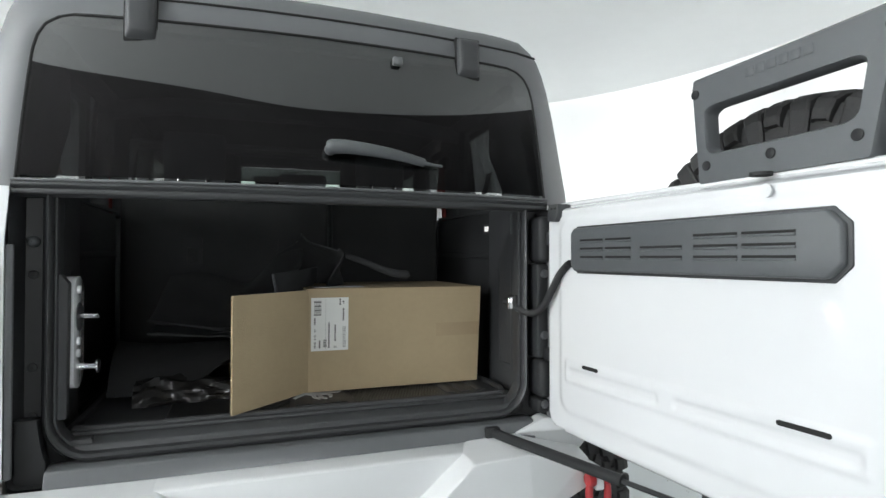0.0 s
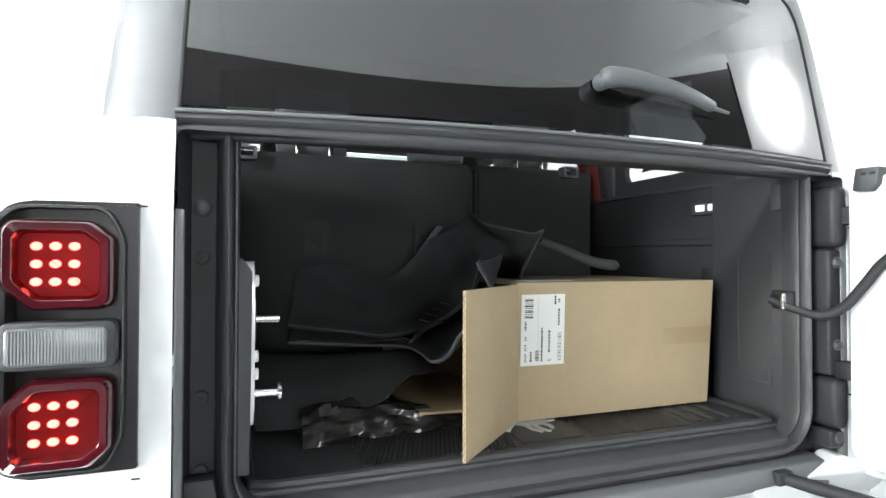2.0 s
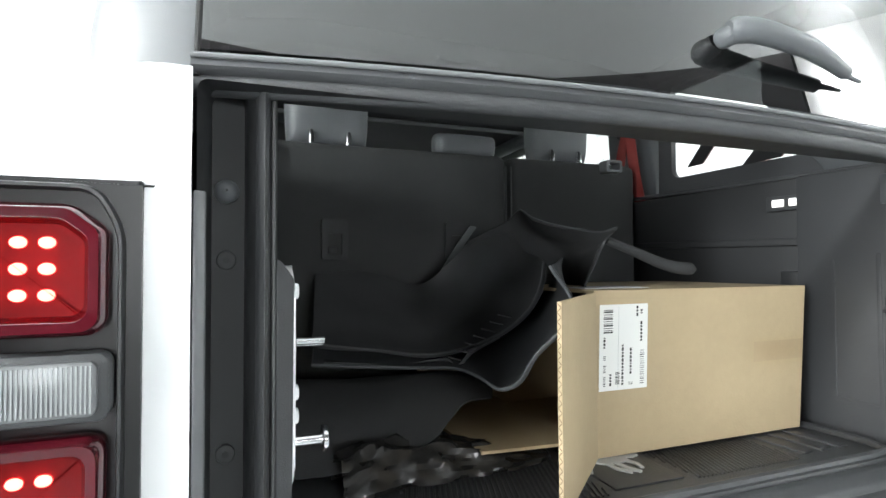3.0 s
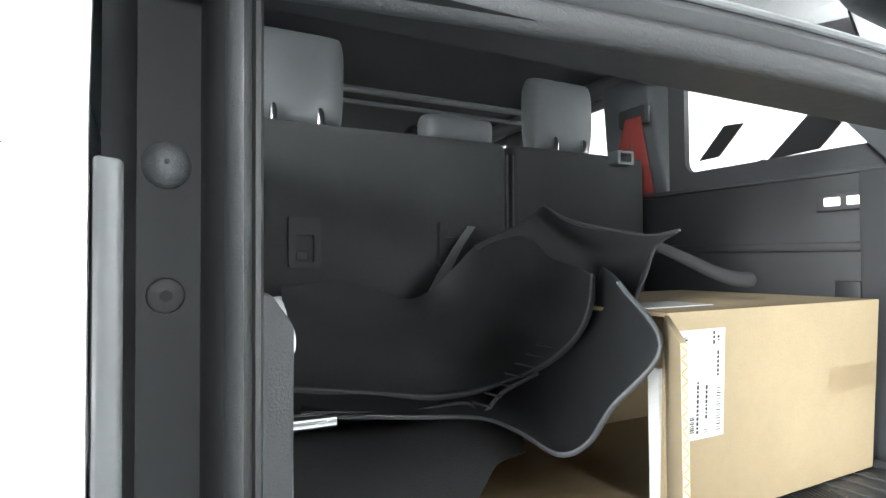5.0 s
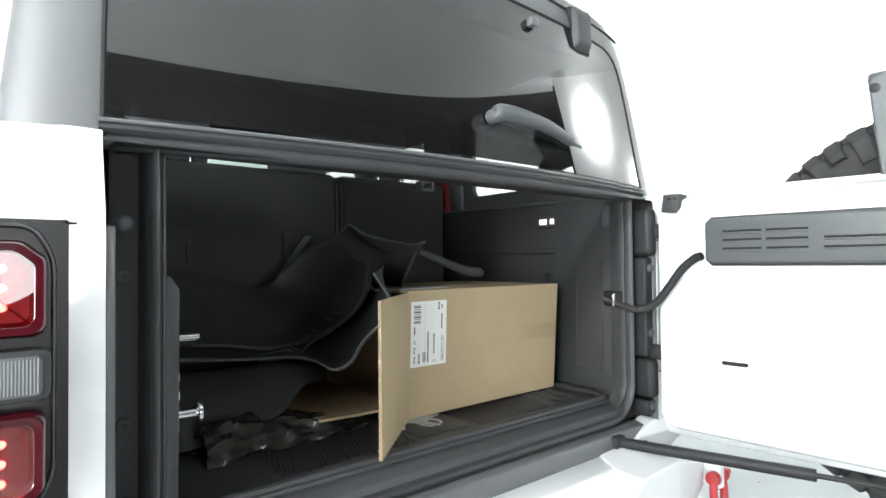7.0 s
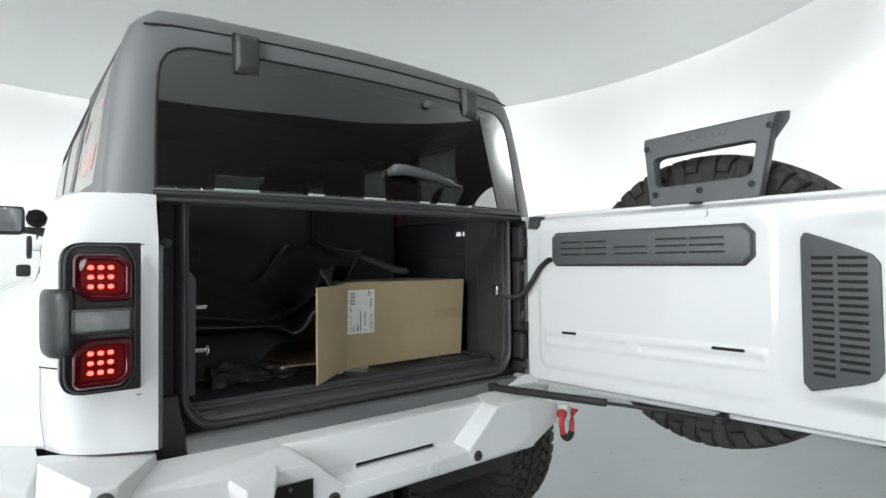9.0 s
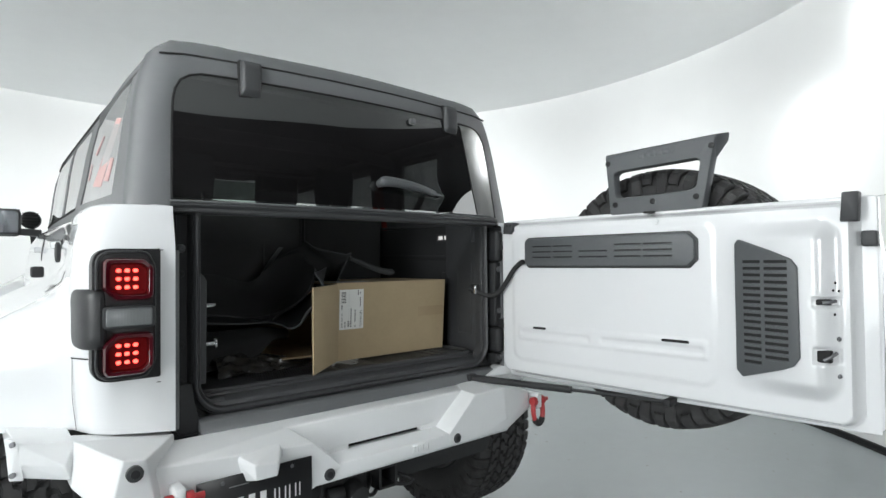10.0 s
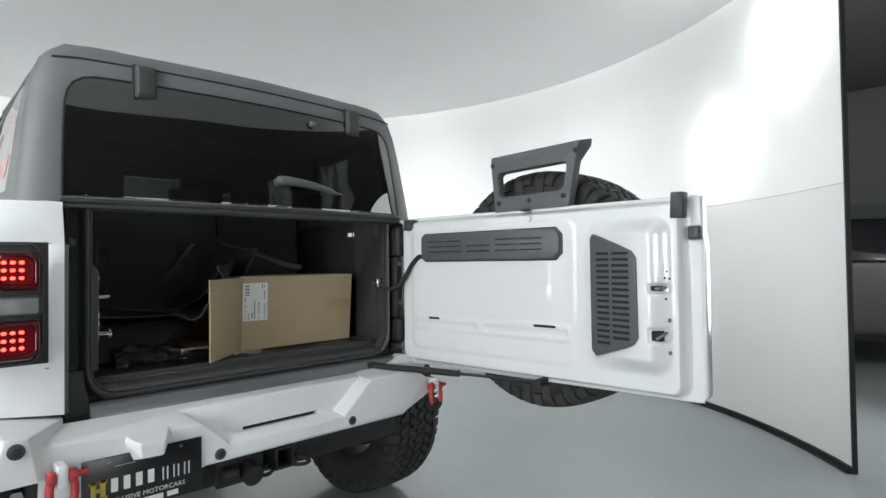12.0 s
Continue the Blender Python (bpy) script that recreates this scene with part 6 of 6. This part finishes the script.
lab = on_front(0.003, 0.104, 1.004, 1.149, M_PAPER, "shipping_label", 0.0008, label="white shipping label with black bar codes")
rnd = random.Random(7)
for i in range(11):
    on_front(0.011, 0.030, 1.101 + i * 0.0038, 1.101 + i * 0.0038 + 0.0012 + 0.0014 * (i % 3 == 0), M_INK, "code_bar", 0.0012, lab)
for x, z0, z1, k in ((0.088, 1.012, 1.072, 16), (0.036, 1.014, 1.036, 8), (0.064, 1.012, 1.018, 2), (0.011, 1.012, 1.03, 6), (0.011, 1.035, 1.048, 5), (0.011, 1.056, 1.064, 3)):
    for i in range(k):
        z = z0 + (z1 - z0) * i / k
        on_front(x, x + (0.009 if x > 0.06 or k == 8 else 0.005), z, z + 0.0008 + 0.0012 * rnd.random(), M_INK, "code_bar", 0.0012, lab)
for x, z0, z1 in ((0.049, 1.012, 1.082), (0.066, 1.03, 1.076), (0.088, 1.085, 1.120), (0.079, 1.128, 1.146), (0.011, 1.076, 1.094), (0.024, 1.012, 1.032), (0.088, 1.132, 1.140)):
    z = z0
    while z < z1:
        h = 0.002 + 0.004 * rnd.random()
        on_front(x, x + 0.0042, z, min(z + h, z1), M_INK, "print_bar", 0.0012, lab)
        z += h + 0.0016
on_front(0.0415, 0.0421, 1.008, 1.145, M_EMBOSS, "label_rule", 0.0012, lab)
on_front(0.360, 0.434, 1.030, 1.068, M_TAPE, "packing_tape", 0.0007, label="brown packing tape")
on_front(0.434, 0.4935, 1.030, 1.068, M_TAPE, "packing_tape", 0.0009)
part("top_label", box(0.02, 0.16, 0.30, 0.38, Z1 - 0.001, Z1 + 0.0012), M_EMBLEM, carton, "grey printed label", smooth=False)

# ---- black liners heaped behind the box ----


def sheet(rows, n_between=6, thick=0.004, wobble=0.006):
    """A smooth sheet through rows of points."""
    dense_rows = [smooth_path(r, n_between) for r in rows]
    cols = list(zip(*dense_rows))
    cols = [smooth_path(c, n_between) for c in cols]
    bm = grid([[p + Vector((0.3, -0.5, 0.8)) * wobble * noise.noise(p * 14.0) for p in c] for c in cols])
    return thicken(bm, thick)


liner = part("floor_liner", sheet([
    [(-0.429, 0.500, 1.038), (-0.278, 0.420, 1.036), (-0.212, 0.360, 1.041), (-0.194, 0.300, 1.036), (-0.189, 0.235, 1.028), (-0.164, 0.215, 1.041), (-0.147, 0.195, 1.082), (-0.094, 0.175, 1.147), (-0.096, 0.235, 1.214)],
    [(-0.423, 0.530, 1.047), (-0.260, 0.460, 1.042), (-0.185, 0.420, 1.045), (-0.143, 0.380, 1.044), (-0.113, 0.330, 1.045), (-0.084, 0.310, 1.068), (-0.064, 0.290, 1.109), (-0.062, 0.245, 1.159), (-0.042, 0.300, 1.220)],
    [(-0.415, 0.570, 1.060), (-0.225, 0.540, 1.047), (-0.137, 0.520, 1.051), (-0.076, 0.500, 1.075), (-0.036, 0.480, 1.102), (0.000, 0.470, 1.127), (0.018, 0.450, 1.155), (0.032, 0.420, 1.192), (0.036, 0.400, 1.231)]], 6, 0.004, 0.0), M_MATEDGE, None, "")
tagged(liner, "grey-black moulded rubber floor liner leaning over the box", "floor liner")
carpet = part("carpet_mat", sheet([
    [(-0.429, 0.500, 1.075), (-0.306, 0.470, 1.060), (-0.230, 0.450, 1.051), (-0.173, 0.410, 1.064), (-0.121, 0.360, 1.095), (-0.084, 0.330, 1.133), (-0.059, 0.325, 1.177), (-0.045, 0.335, 1.221)],
    [(-0.417, 0.560, 1.102), (-0.283, 0.530, 1.088), (-0.201, 0.510, 1.084), (-0.136, 0.470, 1.102), (-0.093, 0.430, 1.129), (-0.065, 0.400, 1.163), (-0.042, 0.390, 1.195), (-0.018, 0.400, 1.231)],
    [(-0.405, 0.620, 1.152), (-0.276, 0.600, 1.129), (-0.186, 0.580, 1.135), (-0.119, 0.550, 1.162), (-0.073, 0.520, 1.190), (-0.042, 0.500, 1.217), (-0.016, 0.490, 1.235), (-0.001, 0.480, 1.249)],
    [(-0.390, 0.700, 1.202), (-0.283, 0.700, 1.205), (-0.162, 0.680, 1.175), (-0.102, 0.640, 1.225), (-0.067, 0.620, 1.266), (-0.043, 0.600, 1.285), (-0.009, 0.580, 1.295), (0.013, 0.560, 1.284)]], 6, 0.006), M_FELT, None, "")
tagged(carpet, "black carpet mat folded against the rear seat", "carpet mat")
part("mat_binding", tube(smooth_path([(-0.429, 0.497, 1.077), (-0.307, 0.467, 1.061), (-0.232, 0.447, 1.053), (-0.175, 0.407, 1.065), (-0.123, 0.357, 1.096), (-0.086, 0.327, 1.135), (-0.062, 0.322, 1.178), (-0.047, 0.332, 1.222)], 6), 0.0024, 6), M_MATEDGE, carpet)
part("liner_rim", tube(smooth_path([(-0.429, 0.498, 1.039), (-0.279, 0.418, 1.037), (-0.213, 0.358, 1.041), (-0.196, 0.298, 1.037), (-0.190, 0.233, 1.029), (-0.166, 0.213, 1.042), (-0.149, 0.193, 1.083), (-0.096, 0.173, 1.147), (-0.098, 0.233, 1.214)], 6), 0.0024, 6), M_VENT, liner)
# ribs pressed into the liner's floor
for k in range(7):
    a = Vector((-0.215 + 0.014 * k, 0.372 - 0.004 * k, 1.058 + 0.012 * k))
    part("liner_rib", tube([a, a + Vector((0.016, -0.018, -0.004))], 0.0016, 6), M_FELT, liner)
under = part("thin_mat", sheet([[(-0.409, 0.490, 1.042), (-0.281, 0.450, 1.037), (-0.205, 0.415, 1.047), (-0.193, 0.385, 1.039), (-0.168, 0.375, 1.065), (-0.127, 0.352, 1.091)],
    [(-0.400, 0.530, 1.047), (-0.260, 0.500, 1.038), (-0.175, 0.470, 1.048), (-0.153, 0.450, 1.045), (-0.126, 0.440, 1.065), (-0.076, 0.420, 1.088)]], 6, 0.004, 0.0), M_FELT, None, "")
tagged(under, "thin black mat lying between liner and carpet", "floor mat")
part("mat_binding", tube(smooth_path([(-0.409, 0.488, 1.043), (-0.282, 0.448, 1.037), (-0.207, 0.413, 1.048), (-0.194, 0.383, 1.040), (-0.170, 0.373, 1.066), (-0.128, 0.350, 1.091)], 6), 0.0020, 6), M_MATEDGE, under)
rubber = part("rubber_mat", sheet([
    [(-0.067, 0.610, 1.273), (-0.006, 0.550, 1.311), (0.002, 0.500, 1.333), (0.017, 0.460, 1.309), (0.062, 0.420, 1.292), (0.093, 0.360, 1.280), (0.090, 0.300, 1.284)],
    [(-0.038, 0.610, 1.235), (0.020, 0.570, 1.265), (0.063, 0.530, 1.274), (0.090, 0.490, 1.263), (0.108, 0.450, 1.249), (0.112, 0.400, 1.245), (0.110, 0.360, 1.262)],
    [(-0.009, 0.600, 1.184), (0.056, 0.570, 1.204), (0.099, 0.530, 1.205), (0.126, 0.490, 1.200), (0.119, 0.450, 1.188), (0.089, 0.400, 1.181), (0.063, 0.360, 1.177)],
    [(-0.009, 0.600, 1.134), (0.063, 0.580, 1.137), (0.115, 0.550, 1.137), (0.135, 0.500, 1.136), (0.130, 0.450, 1.131), (0.110, 0.410, 1.132), (0.086, 0.375, 1.142)]], 6), M_FELT, None, "")
tagged(rubber, "black rubber mat propped up between seat and box", "rubber mat")
# lighter grey tube stands for the light caught along this edge
part("mat_edge", tube(smooth_path([(0.088, 0.298, 1.284), (0.107, 0.357, 1.262), (0.083, 0.357, 1.218), (0.059, 0.357, 1.178)], 6), 0.0024, 6), M_MATEDGE, rubber)
part("mat_edge", tube(smooth_path([(0.000, 0.498, 1.333), (0.016, 0.458, 1.309), (0.060, 0.418, 1.292), (0.091, 0.358, 1.279), (0.088, 0.298, 1.284)], 6), 0.0022, 6), M_MATEDGE, rubber)
part("mat_strap", tube(smooth_path([(0.121, 0.370, 1.264), (0.176, 0.360, 1.243), (0.227, 0.350, 1.222), (0.266, 0.340, 1.210), (0.307, 0.330, 1.206)], 6), [0.008 + 0.00024 * i for i in range(23)] + [0.011, 0.004], 10), M_FELT, rubber, "black curled end of the mat")
strap = part("grey_strap", thicken(grid([[(0.028, 0.770, 1.315), (-0.003, 0.768, 1.276), (-0.042, 0.765, 1.212), (-0.080, 0.755, 1.162)], [(0.010, 0.770, 1.317), (-0.026, 0.768, 1.272), (-0.068, 0.765, 1.212), (-0.098, 0.755, 1.168)]]), 0.004), M_VENT, None, "")
tagged(strap, "grey plastic strap leaning on the rear seat", "strap")

cloth = part("black_cloth", sheet([
    [(-0.50, 0.34, 0.900), (-0.42, 0.315, 0.905), (-0.33, 0.30, 0.925), (-0.27, 0.30, 0.945), (-0.235, 0.32, 0.965), (-0.19, 0.35, 0.984), (-0.13, 0.375, 0.980)],
    [(-0.50, 0.40, 0.985), (-0.42, 0.38, 0.975), (-0.33, 0.37, 0.99), (-0.26, 0.37, 1.0), (-0.22, 0.38, 1.005), (-0.17, 0.40, 1.005), (-0.11, 0.42, 1.0)],
    [(-0.50, 0.50, 1.02), (-0.40, 0.49, 1.01), (-0.32, 0.48, 1.01), (-0.26, 0.47, 1.015), (-0.21, 0.47, 1.015), (-0.16, 0.48, 1.012), (-0.10, 0.50, 1.0)],
    [(-0.50, 0.66, 0.98), (-0.40, 0.66, 0.97), (-0.32, 0.66, 0.97), (-0.26, 0.66, 0.97), (-0.20, 0.66, 0.97), (-0.15, 0.66, 0.97), (-0.10, 0.66, 0.97)]], 5), M_FELT, None, "")
tagged(cloth, "black carpet piece heaped on the load mat", "carpet piece")

# wrapped goods in clear film
rows = []
rr = random.Random(3)
for i in range(40):
    t = i / 39
    c = Vector((-0.425 + 0.36 * t, 0.285 + 0.02 * math.sin(5 * t) + 0.05 * t, 0.0))
    ring = []
    for j in range(24):
        a = math.pi * j / 23
        r = 0.052 * (0.45 + 0.55 * math.sin(math.pi * min(1, 0.22 + 0.8 * t))) * (1 + 0.22 * noise.noise(Vector((t * 9, j * 0.5, 1.7))) + 0.07 * noise.noise(Vector((t * 26, j * 1.2, 4.1))))
        ring.append((c.x, c.y - math.cos(a) * r * 1.15, MAT + 0.004 + math.sin(a) * r * (1.35 - 0.75 * t)))
    rows.append(ring)
bag = part("plastic_bag", grid(rows), M_BAGFILM, None, "")
tagged(bag, "crumpled clear plastic bag with dark goods on the mat", "plastic bag")
rows = []
for i in range(14):
    t = i / 13
    ring = []
    for j in range(14):
        a = math.pi * j / 13
        r = 0.026 * (1 + 0.4 * noise.noise(Vector((t * 7, j * 0.8, 9.7))))
        ring.append((-0.10 + 0.07 * t, 0.352 - math.cos(a) * r + 0.02 * t, MAT + 0.003 + math.sin(a) * r * 0.9))
    rows.append(ring)
part("bag_end", grid(rows), mat("cloudy_film", (0.25, 0.26, 0.27), 0.25, vary=0.3, scale=40), bag, "cloudy crumpled film")

# ---- hall: parked car and ceiling tubes ----
def dark_car(at, turn):
    c = empty("parked_car", (0, 0, 0), "dark parked car in the unlit hall", "car")
    m = Matrix.Translation(at) @ pose(0, 0, 0, 0, 0, turn)
    def put(bm, nm, material, lb=""):
        bmesh.ops.transform(bm, matrix=m, verts=bm.verts[:])
        return part(nm, bm, material, c, lb)
    M_DARKPAINT = mat("dark_car_paint", (0.075, 0.070, 0.070), 0.25, coat=1.0, vary=0.05, scale=3)
    put(prism([(-2.3, 0.35), (-2.3, 0.85), (-2.1, 1.08), (-1.2, 1.16), (1.9, 1.18), (2.2, 1.05), (2.3, 0.5), (2.25, 0.3)], "x", -0.9, 0.9, 0.08, 3), "body", M_DARKPAINT)
    put(hull([(-0.84, -1.3, 1.14), (0.84, -1.3, 1.14), (-0.68, -0.5, 1.62), (0.68, -0.5, 1.62), (-0.68, 1.2, 1.66), (0.68, 1.2, 1.66), (-0.84, 2.0, 1.14), (0.84, 2.0, 1.14)], 0.05), "cabin", mat("dark_car_glass", (0.02, 0.022, 0.025), 0.05))
    for x in (-0.86, 0.86):
        for y in (-1.4, 1.4):
            b = bmesh.new()
            cyl(b, (x - 0.1, y, 0.33), (1, 0, 0), 0.33, 0.2, 28, bevel=0.04)
            put(b, "wheel", M_TYRE)
    return c


dark_car((7.6, -0.9, 0.0), 4)
M_TUBE = mat("lit_tube", (0.9, 0.9, 0.9), 0.5, emit=((0.95, 0.98, 1.0), 6.0))
for x, y in ((7.2, -1.2), (7.4, -4.6), (2.0, -8.5)):
    t_ = obj("ceiling_tube_light", box(x - 0.7, x + 0.7, y - 0.06, y + 0.06, 3.56, 3.622, 0.01), M_PAPER, label="twin tube light on the hall ceiling", category="ceiling light", group="hall tube lights")
    for dy in (-0.03, 0.03):
        part("tube", box(x - 0.65, x + 0.65, y + dy - 0.012, y + dy + 0.012, 3.545, 3.562), M_TUBE, t_, smooth=False)
obj("green_wall_panel", box(8.9, 8.985, -4.5, 2.0, 1.45, 1.95), mat("green_paint", (0.08, 0.12, 0.105), 0.6, vary=0.08, scale=2), label="faded green painted wall panel", category="wall panel", kind="structure")

# ---- small litter on the studio floor ----
rnd = random.Random(11)
bm = bmesh.new()
for i in range(70):
    x, y = rnd.uniform(0.9, 3.6), rnd.uniform(-1.4, 1.6)
    r, a = rnd.uniform(0.002, 0.006), rnd.uniform(0, 3.1)
    add_box(bm, -r, r, -r * 0.6, r * 0.6, 0.0, 0.0015, m=pose(x, y, 0.0005, 0, 0, math.degrees(a)))
obj("floor_litter", bm, M_DARKFLOOR, label="tiny dark flecks of dirt on the floor", category="dirt", kind="stuff")
